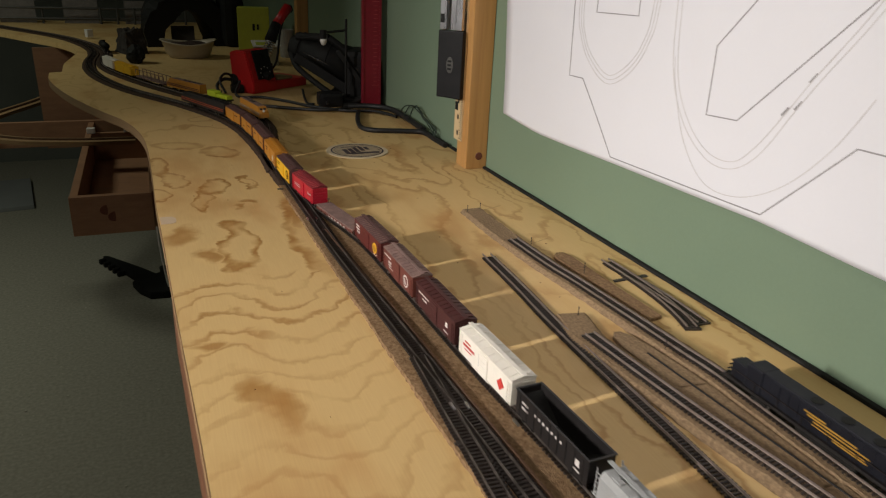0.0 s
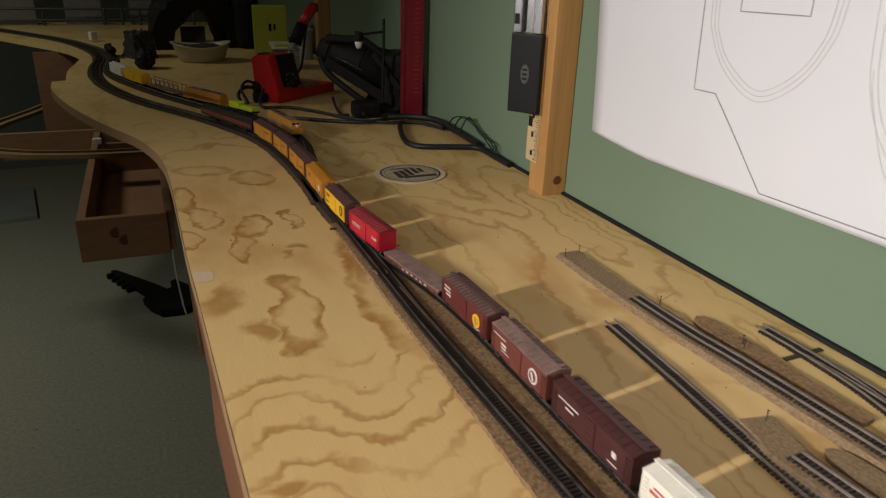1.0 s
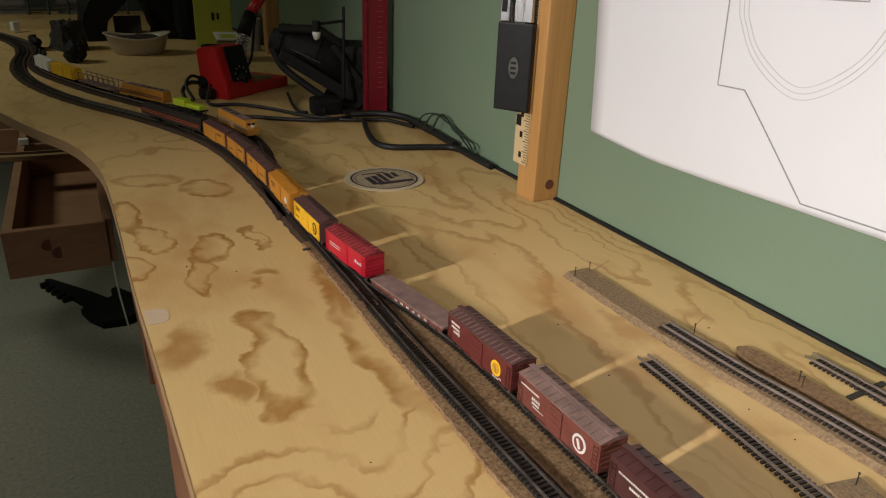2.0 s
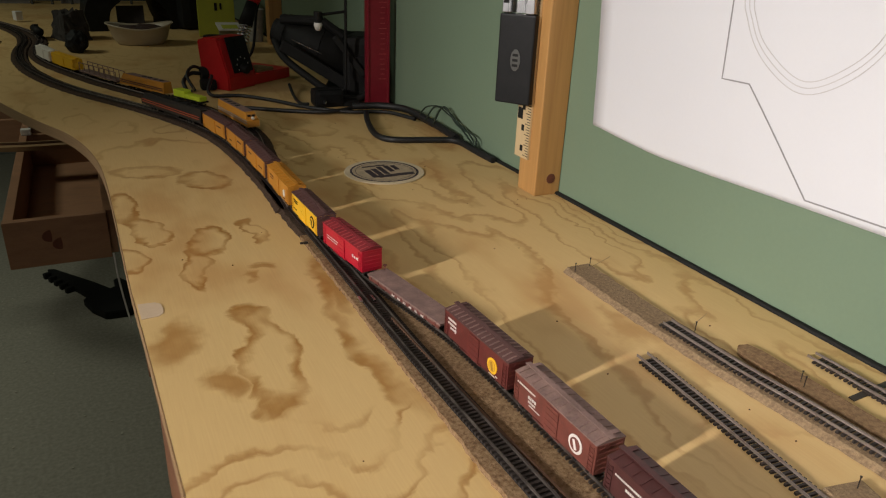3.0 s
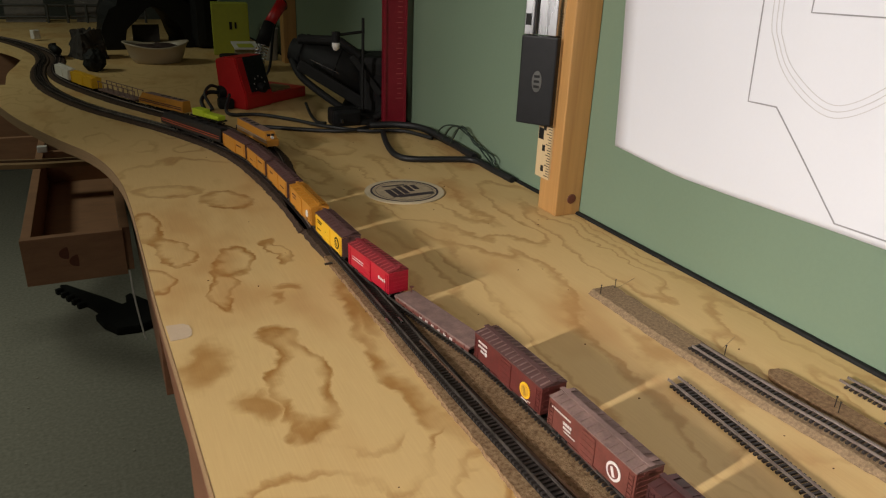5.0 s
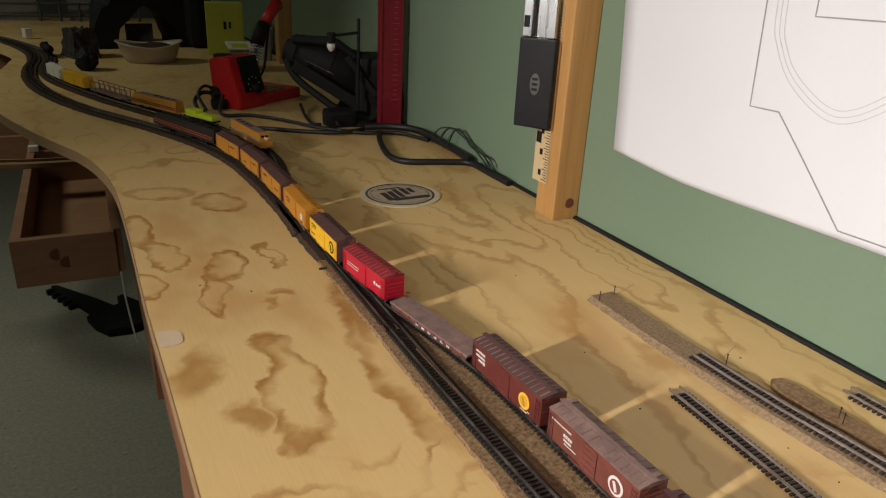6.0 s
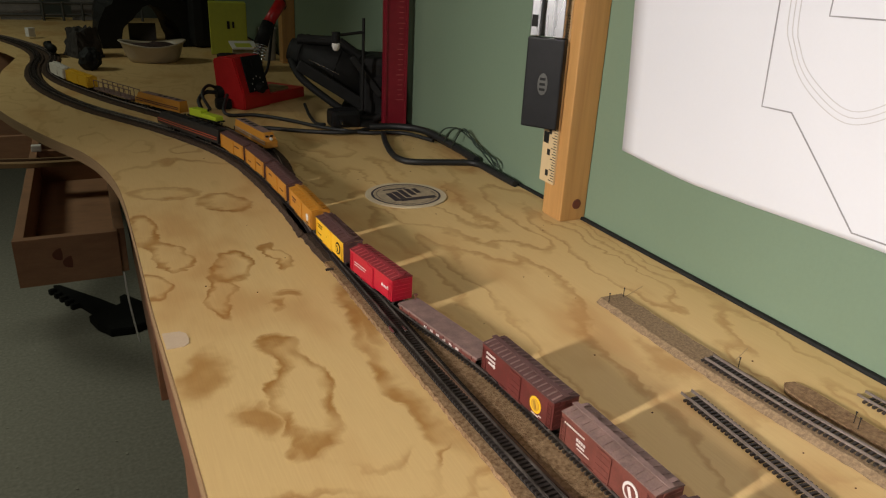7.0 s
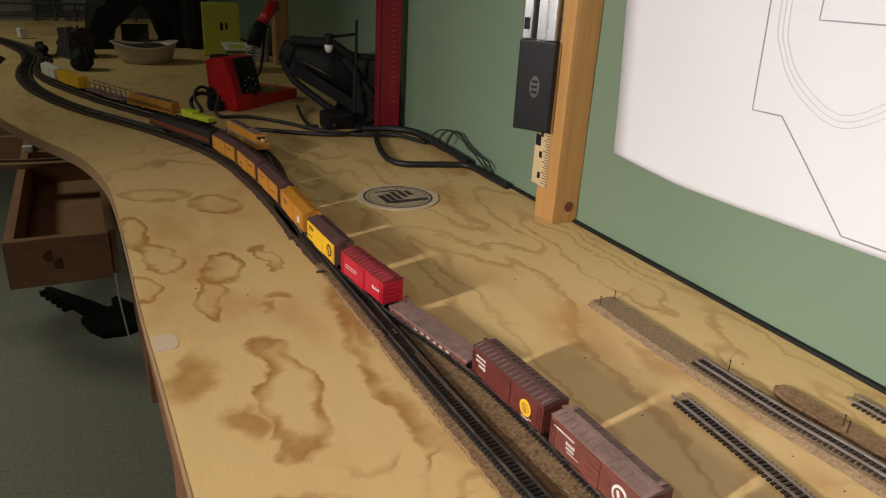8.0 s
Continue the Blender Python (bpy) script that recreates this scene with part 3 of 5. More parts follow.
track(SIDING, "far siding track on dark roadbed", 0.0044, (0.030, 0.038), bed_mat=BEDD, limit=200)
track([(-0.3215, 0.85), (-0.327, 0.76), (-0.330, 0.70), (-0.336, 0.60), (-0.345, 0.45), (-0.358, 0.25)], "diverging leg of a turnout on cork", 0.0052, rail_mat=RAILK)
track([(-0.2815, 0.83), (-0.275, 0.75), (-0.265, 0.67), (-0.250, 0.55), (-0.235, 0.40), (-0.225, 0.15)], "crossover leg of a turnout on cork", 0.0054, (0.026, 0.034))
STUB = [(-0.1655, 1.049), (-0.1705, 0.956), (-0.1765, 0.876), (-0.180, 0.784), (-0.182, 0.704), (-0.1845, 0.634), (-0.1915, 0.40), (-0.1995, 0.1)]
track(STUB, "loose flexible track length lying on bare plywood", 0.0004, bare=0.006)
SPUR = [(-0.1165, 1.076), (-0.1135, 1.0), (-0.108, 0.945), (-0.1015, 0.855), (-0.0975, 0.79), (-0.0945, 0.74), (-0.0955, 0.6), (-0.097, 0.1)]
track(SPUR, "spur track pinned on a grey cork strip", 0.0046, (0.025, 0.034), CORKG, bed_pts=[(-0.1165, 1.201), (-0.117, 1.12)] + SPUR)
THIRD = [(-0.161, 0.842), (-0.1555, 0.77), (-0.149, 0.70), (-0.139, 0.62), (-0.128, 0.5), (-0.118, 0.35), (-0.112, 0.1)]
track(THIRD, "short spur track on brown cork", 0.0046, (0.026, 0.036), CORKG, bed_pts=[(-0.153, 0.886), (-0.158, 0.86)] + THIRD)
infill = thing("cork_infill", "greyish cork strips filling between two spur tracks", "cork strip")
part("strip", extrude_poly([(-0.1345, 0.842), (-0.1395, 0.836), (-0.1432, 0.815), (-0.1400, 0.748), (-0.1115, 0.745), (-0.1180, 0.805), (-0.1225, 0.830), (-0.1285, 0.841)], T, T + 0.0041), CORKG, infill)
part("strip", extrude_poly([(-0.1399, 0.746), (-0.1370, 0.700), (-0.1270, 0.620), (-0.1115, 0.620), (-0.1115, 0.743)], T, T + 0.0039), CORKG, infill)
part("strip", extrude_poly([(-0.1268, 0.618), (-0.1165, 0.500), (-0.1105, 0.420), (-0.1115, 0.618)], T, T + 0.0041), CORKG, infill)
seam = smooth_line([(-0.1290, 0.80), (-0.1245, 0.72), (-0.1190, 0.63), (-0.1135, 0.52)], 0.008)
thing("cork_seam", "thin dark line along the cork joint", "glue line", sweep(seam, [(0.0008, 0.0), (-0.0008, 0.0), (-0.0006, 0.0008), (0.0006, 0.0008)], T + 0.0041), BALLAST)
track([(-0.0395, 0.997), (-0.0385, 0.95), (-0.0405, 0.90), (-0.0465, 0.86), (-0.0555, 0.826)], "loose turnout lying on the plywood by the wall", 0.0003, bare=0.004)
track([(-0.0390, 0.955), (-0.0365, 0.91), (-0.0365, 0.87), (-0.0385, 0.83)], "straight leg of the loose turnout", 0.0003)
bar = thing("switch_tie", "long black turnout tie lying across the loose turnout", "track part", extrude_poly([(-0.0630, 0.9425), (-0.0625, 0.9475), (-0.0175, 0.9500), (-0.018, 0.9450)], T + 0.0003, T + 0.0012), TIE)

piece = extrude_poly([(-0.0955, 1.012), (-0.0925, 1.022), (-0.085, 1.029), (-0.077, 1.027), (-0.0735, 1.015), (-0.072, 0.93), (-0.0695, 0.856), (-0.0865, 0.853), (-0.090, 0.93)], T, T + 0.0042, 0.0007)
thing("cork_strip", "loose brown cork strip with a rounded end", "cork strip", piece, CORKT)


def pin(x, y):
    bm = bmesh.new()
    cyl(bm, (0, 0, 0), (0, 0, 0.0085), 0.0004, n=6)
    p = thing("track_pin", "thin dark steel track pin standing in the cork", "pin", group="track pins", at=Matrix.Translation((x, y, T + 0.0044)))
    part("shank", bm, BRASS, p)
    part("head", cyl(bmesh.new(), (0, 0, 0.0085), (0, 0, 0.0091), 0.0008, n=8), BRASS, p)


for x, y in ((-0.1275, 1.190), (-0.1065, 1.195), (-0.103, 1.058), (-0.0875, 0.966), (-0.0835, 0.972), (-0.149, 0.880), (-0.110, 0.80)):
    pin(x, y)


def joiner(x, y, z=0.0075):
    thing("rail_joiner", "small bright metal rail joiner", "rail joiner", one((x, y, T + z), (0.0022, 0.009, 0.0012), 0.0003), STEEL, group="rail joiners")


for x, y in ((-0.3385, 1.207), (-0.3275, 1.205), (-0.323, 0.775), (-0.312, 0.772), (-0.2875, 0.742), (-0.2925, 1.02)):
    joiner(x, y)
# point-throw nubs beside the turnout
for x, y in ((-0.348, 1.345), (-0.334, 0.735)):
    thing("throw_bar", "small black turnout throw bar", "track part", one((x, y, T + 0.006), (0.008, 0.0026, 0.0018), 0.0003), TIE, group="throw bars")

# ---- rolling stock ----
RTOP = T + 0.0046 + 0.0018 + 0.0021
MAIN_LINE = smooth_line(MAIN, 0.002)
SIDE_LINE = smooth_line(SIDING, 0.002)
SPUR_LINE = smooth_line(SPUR[::-1], 0.002)


def at_y(line, y):
    return min(line, key=lambda q: abs(q.y - y))


def on_track(line, y_far, y_near):
    """The pose of a car between two stations on the line, x forward along the track, y to its left, and its length."""
    a, b = at_y(line, y_near), at_y(line, y_far)
    d = b - a
    return Matrix.Translation(((a.x + b.x) / 2, (a.y + b.y) / 2, RTOP)) @ pose(0, 0, 0, 0, 0, math.degrees(math.atan2(d.y, d.x))), d.length


W2 = 0.0102        # half width of a car


def trucks(car, L, inset=0.16, m=BLACKM):
    for s in (-1, 1):
        cx = s * L * (0.5 - inset)
        bm = bmesh.new()
        for e in (-1, 1):
            box(bm, (cx, e * 0.0072, 0.0036), (0.0150, 0.0012, 0.0024), 0.0003)
            for w in (-1, 1):
                box(bm, (cx + w * 0.0058, e * 0.0074, 0.0034), (0.0030, 0.0018, 0.0030), 0.0003)
        box(bm, (cx, 0, 0.0040), (0.0030, 0.0140, 0.0022))
        t = part("truck", bm, m, car)
        for w in (-1, 1):
            bm = bmesh.new()
            for e in (-1, 1):
                cyl(bm, (cx + w * 0.0058, e * 0.0044, 0.0030), (cx + w * 0.0058, e * 0.0058, 0.0030), 0.0030, n=12)
            cyl(bm, (cx + w * 0.0058, -0.005, 0.0030), (cx + w * 0.0058, 0.005, 0.0030), 0.0007, n=6)
            part("wheelset", bm, WHEEL, t)
    for s in (-1, 1):
        bm = one((s * (L / 2 + 0.0018), 0, 0.0048), (0.0050, 0.0016, 0.0014), 0.0003)
        box(bm, (s * (L / 2 + 0.0036), 0.0006, 0.0048), (0.0018, 0.0028, 0.0026), 0.0004)
        part("coupler", bm, BLACKM, car)


def bars(car, spec, material, name="lettering_bar"):
    """Unreadable writing as plain bars on the left side: (x, z, width, height)."""
    for x, z, w, h in spec:
        n = max(1, round(w / max(h * 0.95, 0.0016)))
        for i in range(n):
            part(name, one((x + w * ((i + 0.5) / n - 0.5), W2 + 0.0001, z), (w / n * 0.70, 0.0004, h * 0.80)), material, car)


def disc(car, x, z, r, material, name="herald", y=W2, ring=None, inner=None):
    bm = lathe([(r, 0), (r, 0.0004)], 26)
    bmesh.ops.transform(bm, matrix=pose(x, y, z, -90, 0, 0), verts=bm.verts)
    d = part(name, bm, material, car, "round herald")
    if ring:
        bm = lathe([(r * 0.72, 0), (r * 0.72, 0.0003)], 24)
        bmesh.ops.transform(bm, matrix=pose(x, y + 0.0004, z, -90, 0, 0), verts=bm.verts)
        part("herald_field", bm, ring, d)
        bm = one((0, 0, 0), (r * 0.34, 0.0003, r * 1.05), 0, Matrix.Translation((x, y + 0.0009, z)) @ pose(0, 0, 0, 0, 24, 0))
        part("herald_mark", bm, inner or material, d)


def boxcar(line, yf, yn, label, side, roof, name="boxcar", door=True, h=0.0262, group="freight cars of the train", walk_mat=None, panels=10, end_mat=None, rib_mat=None):
    m, L = on_track(line, yf, yn)
    L -= 0.0035
    car = thing(name, label, "model train car", group=group, at=m)
    z0 = 0.0056
    body = one((0, 0, (z0 + h) / 2), (L, 2 * W2 - 0.0004, h - z0), 0.0005)
    part("body", body, side, car)
    # low-pitched roof
    bm = bmesh.new()
    prof = [(-W2 - 0.0004, 0), (W2 + 0.0004, 0), (W2 + 0.0004, 0.0006), (0, 0.0026), (-W2 - 0.0004, 0.0006)]
    ends = [[bm.verts.new((s * (L / 2 + 0.0004), y, h + z)) for y, z in prof] for s in (-1, 1)]
    for i in range(5):
        bm.faces.new((ends[0][i], ends[0][(i + 1) % 5], ends[1][(i + 1) % 5], ends[1][i]))
    bm.faces.new(ends[0])
    bm.faces.new(ends[1])
    bmesh.ops.recalc_face_normals(bm, faces=bm.faces)
    rf = part("roof", bm, roof, car)
    tilt = math.degrees(math.atan2(0.0020, W2))
    for i in range(panels):
        bm = bmesh.new()
        x = -L / 2 + L * (i + 0.5) / panels
        for s in (-1, 1):
            box(bm, (0, 0, 0), (0.0011, W2 * 0.80, 0.0005), 0, Matrix.Translation((x, s * W2 * 0.56, h + 0.0018)) @ pose(0, 0, 0, -s * tilt, 0, 0))
        part("roof_rib", bm, rib_mat or roof, rf)
    part("running_board", one((0, 0, h + 0.0032), (L + 0.003, 0.0040, 0.0006), 0.0001), walk_mat or roof, car)
    for s in (-1, 1):
        part("end_platform", one((s * L * 0.46, -0.0036, h + 0.0031), (0.0030, 0.0066, 0.0005)), walk_mat or roof, car)
    if door:
        for s in (-1, 1):
            bm = one((0, s * (W2 + 0.0003), (z0 + h) / 2 - 0.0003), (L * 0.16, 0.0008, h - z0 - 0.0024), 0.0002)
            for i in range(4):
                box(bm, (0, s * (W2 + 0.0008), z0 + 0.004 + i * 0.0042), (L * 0.145, 0.0004, 0.0006))
            part("door", bm, side, car)
            part("door_rail", one((0.004, s * (W2 + 0.0004), z0 + 0.0005), (L * 0.34, 0.0010, 0.0007)), side, car)
    for sx, sy in ((1, -1), (-1, 1), (1, 1), (-1, -1)):
        bm = bmesh.new()
        for i in range(6):
            box(bm, (sx * (L / 2 - 0.0032), sy * (W2 + 0.0003), z0 + 0.002 + i * 0.003), (0.0040, 0.0004, 0.0004))
        for e in (-1, 1):
            box(bm, (sx * (L / 2 - 0.0032) + e * 0.0020, sy * (W2 + 0.0003), z0 + 0.0095), (0.0004, 0.0004, 0.018))
        part("ladder", bm, side, car)
    for s in (-1, 1):
        bm = bmesh.new()
        for i in range(5):
            box(bm, (s * (L / 2 + 0.0004), 0, z0 + 0.003 + i * 0.0036), (0.0007, W2 * 1.7, 0.0014), 0.0002)
        box(bm, (s * (L / 2 + 0.00015), 0, (z0 + h) / 2), (0.0006, W2 * 1.96, h - z0 - 0.0006))
        part("end_ribs", bm, end_mat or side, car)
    part("brake_wheel", cyl(bmesh.new(), (-L / 2 - 0.0012, 0.004, h - 0.001), (-L / 2 - 0.0016, 0.004, h - 0.001), 0.0018, n=12), end_mat or side, car)
    part("underframe", one((0, 0, z0 - 0.0009), (L * 0.96, 0.0050, 0.0020)), BLACKM, car)
    trucks(car, L)
    return car, L


c, L = boxcar(MAIN_LINE, 1.827, 1.735, "orange model reefer with a dark brown roof", ORANGE, ROOFB, end_mat=ROOFB)
bars(c, [(-0.02, 0.019, 0.018, 0.002)], ROOFB)
c, L = boxcar(MAIN_LINE, 1.728, 1.640, "orange model reefer car with brown weathered roof", ORANGE, ROOFB, end_mat=ROOFB)
bars(c, [(-0.02, 0.019, 0.018, 0.002), (0.022, 0.012, 0.012, 0.0015)], ROOFB)
c, L = boxcar(MAIN_LINE, 1.632, 1.536, "longer orange model reefer with brown roof", ORANGE, ROOFB, end_mat=ROOFB)
bars(c, [(0.025, 0.019, 0.014, 0.002), (-0.025, 0.014, 0.016, 0.0015)], ROOFB)
c, L = boxcar(MAIN_LINE, 1.527, 1.432, "orange yellow model boxcar with an orange roof and small round herald", ORANGE, ORANGE)
disc(c, -0.028, 0.0145, 0.0042, LETW)
bars(c, [(-0.028, 0.0085, 0.008, 0.0012), (0.025, 0.020, 0.016, 0.0015), (0.025, 0.0165, 0.012, 0.0012)], ROOFB)
c, L = boxcar(MAIN_LINE, 1.420, 1.336, "bright yellow model reefer with brown roof and dark round herald", YELLOW, ROOFB, end_mat=ROOFB)
disc(c, -0.026, 0.0155, 0.0062, BLACKM, ring=YELLOW, inner=BLACKM)
bars(c, [(0.027, 0.021, 0.014, 0.0012), (0.027, 0.0185, 0.012, 0.0011), (0.004, 0.0150, 0.010, 0.0011), (0.030, 0.011, 0.012, 0.0009)], BLACKM)
# roof ribs in a lighter red: highlights painted along their worn edges
c, L = boxcar(MAIN_LINE, 1.325, 1.241, "glossy bright red model boxcar with white lettering", CARRED, mat("dusty_red_roof", (0.36, 0.030, 0.042), 0.65, var=0.45, scale=160), panels=13, rib_mat=mat("worn_highlit_rib", (0.52, 0.09, 0.09), 0.4, var=0.3))
bars(c, [(-0.0230, 0.0160, 0.0032, 0.0036), (-0.0268, 0.0156, 0.0030, 0.0026), (-0.0302, 0.0156, 0.0026, 0.0026), (-0.0332, 0.0162, 0.0022, 0.0036), (0.018, 0.0170, 0.026, 0.0010), (0.020, 0.0145, 0.022, 0.0009), (0.004, 0.0105, 0.003, 0.0012)], LETW)

# flat car
m, L = on_track(MAIN_LINE, 1.233, 1.128)
fl = thing("flat_car", "dusty brown model flat car with an empty deck", "model train car", group="freight cars of the train", at=m)
part("deck", one((0, 0, 0.0085), (L, 2 * W2, 0.0022), 0.0003), DUSTY, fl, "dusty plank deck")
bm = bmesh.new()
for s in (-1, 1):
    box(bm, (0, s * (W2 - 0.0008), 0.0062), (L * 0.97, 0.0012, 0.0034), 0.0002)
    for i in range(9):
        box(bm, (-L * 0.44 + i * L * 0.11, s * (W2 + 0.0001), 0.0075), (0.0014, 0.0010, 0.0022))
part("side_sill", bm, OXIDE2, fl)
bars(fl, [(-0.030 + i * 0.0085, 0.0058, 0.004, 0.0022) for i in range(6)], LETW)
cyb = cyl(bmesh.new(), (L / 2 - 0.003, -0.006, 0.009), (L / 2 - 0.003, -0.006, 0.015), 0.0005, n=6)
cyl(cyb, (L / 2 - 0.003, -0.006, 0.0145), (L / 2 - 0.003, -0.006, 0.0150), 0.002, n=12)
part("brake_wheel", cyb, OXIDE2, fl)
trucks(fl, L)

c, L = boxcar(MAIN_LINE, 1.121, 1.033, "oxide red model boxcar with ribbed roof and yellow round herald", OXIDE, ROOFB, panels=16, rib_mat=DUSTY)
disc(c, -0.0245, 0.0145, 0.0060, YELLOW, ring=mat("herald_yellow", (0.66, 0.36, 0.03), 0.5), inner=LETY)
bars(c, [(0.031, 0.0215, 0.012, 0.0020), (0.031, 0.0180, 0.012, 0.0020), (0.029, 0.0148, 0.009, 0.0020), (0.026, 0.0148, 0.002, 0.0036), (-0.0245, 0.0072, 0.008, 0.0010), (-0.030, 0.0085, 0.003, 0.0010)], LETW)
c, L = boxcar(MAIN_LINE, 1.027, 0.941, "brown model boxcar with a dusty roof and white round herald", OXIDE2, DUSTY, panels=12)
disc(c, -0.0240, 0.0152, 0.0062, LETW, ring=OXIDE2, inner=LETW)
bars(c, [(0.028, 0.0212, 0.020, 0.0013), (0.021, 0.0165, 0.009, 0.0024), (0.021, 0.0135, 0.008, 0.0016), (0.018, 0.0110, 0.012, 0.0008)], LETW)
c, L = boxcar(MAIN_LINE, 0.935, 0.846, "dark tuscan brown model boxcar with white lettering", TUSCAN, TUSCAN, panels=12)
bars(c, [(0.024, 0.0205, 0.024, 0.0014), (0.022, 0.0165, 0.010, 0.0018), (-0.003, 0.0140, 0.004, 0.0028), (-0.027, 0.0165, 0.006, 0.0050), (-0.026, 0.0095, 0.010, 0.0010)], LETW)
c, L = boxcar(MAIN_LINE, 0.839, 0.752, "white model reefer with red lettering and diamond herald", CARWHITE, CARWHITE, panels=8)
bars(c, [(0.027, 0.0205, 0.010, 0.0016), (0.025, 0.0170, 0.020, 0.0026), (0.026, 0.0135, 0.012, 0.0010)], LETR)
part("herald", one((0, 0, 0), (0.0072, 0.0005, 0.0072), 0, Matrix.Translation((-0.027, W2 + 0.0001, 0.0150)) @ pose(0, 0, 0, 0, 45, 0)), LETR, c, "red diamond herald")
# not writing: a grey strip painted as the shade along the door edge
bars(c, [(0.007, 0.0160, 0.0022, 0.0150)], CARGREY, "door_shadow_strip")

# open hopper
m, L = on_track(MAIN_LINE, 0.745, 0.660)
hp = thing("open_hopper", "empty black model hopper car with white lettering", "model train car", group="freight cars of the train", at=m)
for s in (-1, 1):
    bm = one((0, s * (W2 - 0.0006), 0.0155), (L, 0.0010, 0.0190), 0.0002)
    for i in range(9):
        box(bm, (-L * 0.44 + i * L * 0.11, s * W2, 0.0150), (0.0010, 0.0008, 0.0170))
    part("side_wall", bm, CARBLACK, hp)
    part("end_wall", one((s * (L / 2 - 0.0006), 0, 0.0165), (0.0010, 2 * W2 - 0.002, 0.0170), 0.0002), CARBLACK, hp)
    part("rim", one((0, s * (W2 - 0.0002), 0.0252), (L + 0.001, 0.0018, 0.0010), 0.0002), CARBLACK, hp)
    part("end_rim", one((s * L / 2, 0, 0.0253), (0.0016, 2 * W2, 0.0010), 0.0002), CARBLACK, hp)
    sl = bmesh.new()
    box(sl, (0, 0, 0), (L * 0.36, 2 * W2 - 0.0026, 0.0008), 0, Matrix.Translation((s * L * 0.31, 0, 0.0135)) @ pose(0, 0, 0, 0, -s * 32, 0))
    part("slope_sheet", sl, BLACKM, hp)
part("floor_pan", one((0, 0, 0.0070), (L * 0.5, 2 * W2 - 0.003, 0.0012)), BLACKM, hp)
bars(hp, [(0.018 - i * 0.0052, 0.0185, 0.0030, 0.0022) for i in range(7)], LETW)
bars(hp, [(0.031, 0.0190, 0.008, 0.0020), (0.031, 0.0150, 0.008, 0.0020), (-0.032, 0.0165, 0.006, 0.0055), (-0.032, 0.0110, 0.006, 0.0014)], LETW)
trucks(hp, L)

# covered hopper
m, L = on_track(MAIN_LINE, 0.653, 0.572)
ch = thing("covered_hopper", "light grey model covered hopper with roof hatches", "model train car", group="freight cars of the train", at=m)
bm = bmesh.new()
prof = [(-W2, 0.008), (W2, 0.008), (W2, 0.0225), (W2 * 0.72, 0.0258), (-W2 * 0.72, 0.0258), (-W2, 0.0225)]
ends = [[bm.verts.new((s * L * 0.44, y, z)) for y, z in prof] for s in (-1, 1)]
for i in range(6):
    bm.faces.new((ends[0][i], ends[0][(i + 1) % 6], ends[1][(i + 1) % 6], ends[1][i]))
bm.faces.new(ends[0])
bm.faces.new(ends[1])
bmesh.ops.recalc_face_normals(bm, faces=bm.faces)
part("body", bm, CARGREY, ch)
for i in range(4):
    for s in (-1, 1):
        part("hatch", one((-L * 0.31 + i * L * 0.207, s * 0.0047, 0.0264), (0.0075, 0.0042, 0.0014), 0.0004), CARGREY, ch)
part("running_board", one((0, 0, 0.0278), (L, 0.0032, 0.0006)), CARGREY, ch)
for s in (-1, 1):
    part("end_platform", one((s * L * 0.46, 0, 0.0078), (L * 0.07, 2 * W2, 0.0010)), CARGREY, ch)
    bm = bmesh.new()
    for e in (-1, 1):
        cyl(bm, (s * L * 0.485, e * (W2 - 0.001), 0.008), (s * L * 0.485, e * (W2 - 0.001), 0.0262), 0.0004, n=6)
        for i in range(5):
            box(bm, (s * L * 0.465, e * (W2 - 0.0006), 0.010 + i * 0.0034), (0.0042, 0.0004, 0.0004))
    part("end_ladder", bm, CARGREY, ch)
    bm = bmesh.new()
    bmesh.ops.create_cone(bm, cap_ends=True, segments=4, radius1=0.004, radius2=0.0125, depth=0.006, matrix=Matrix.Translation((s * L * 0.2, 0, 0.0055)) @ pose(0, 0, 0, 0, 0, 45))
    part("discharge_chute", bm, CARGREY, ch)
trucks(ch, L)

c, L = boxcar(MAIN_LINE, 0.565, 0.468, "green model boxcar with lime lettering and weathered roof", CARGREEN, GREENROOF, panels=14)
bars(c, [(0.040 - i * 0.0056, 0.0205, 0.0038, 0.0040) for i in range(6)] + [(0.036, 0.0155, 0.012, 0.0012)], LETG)


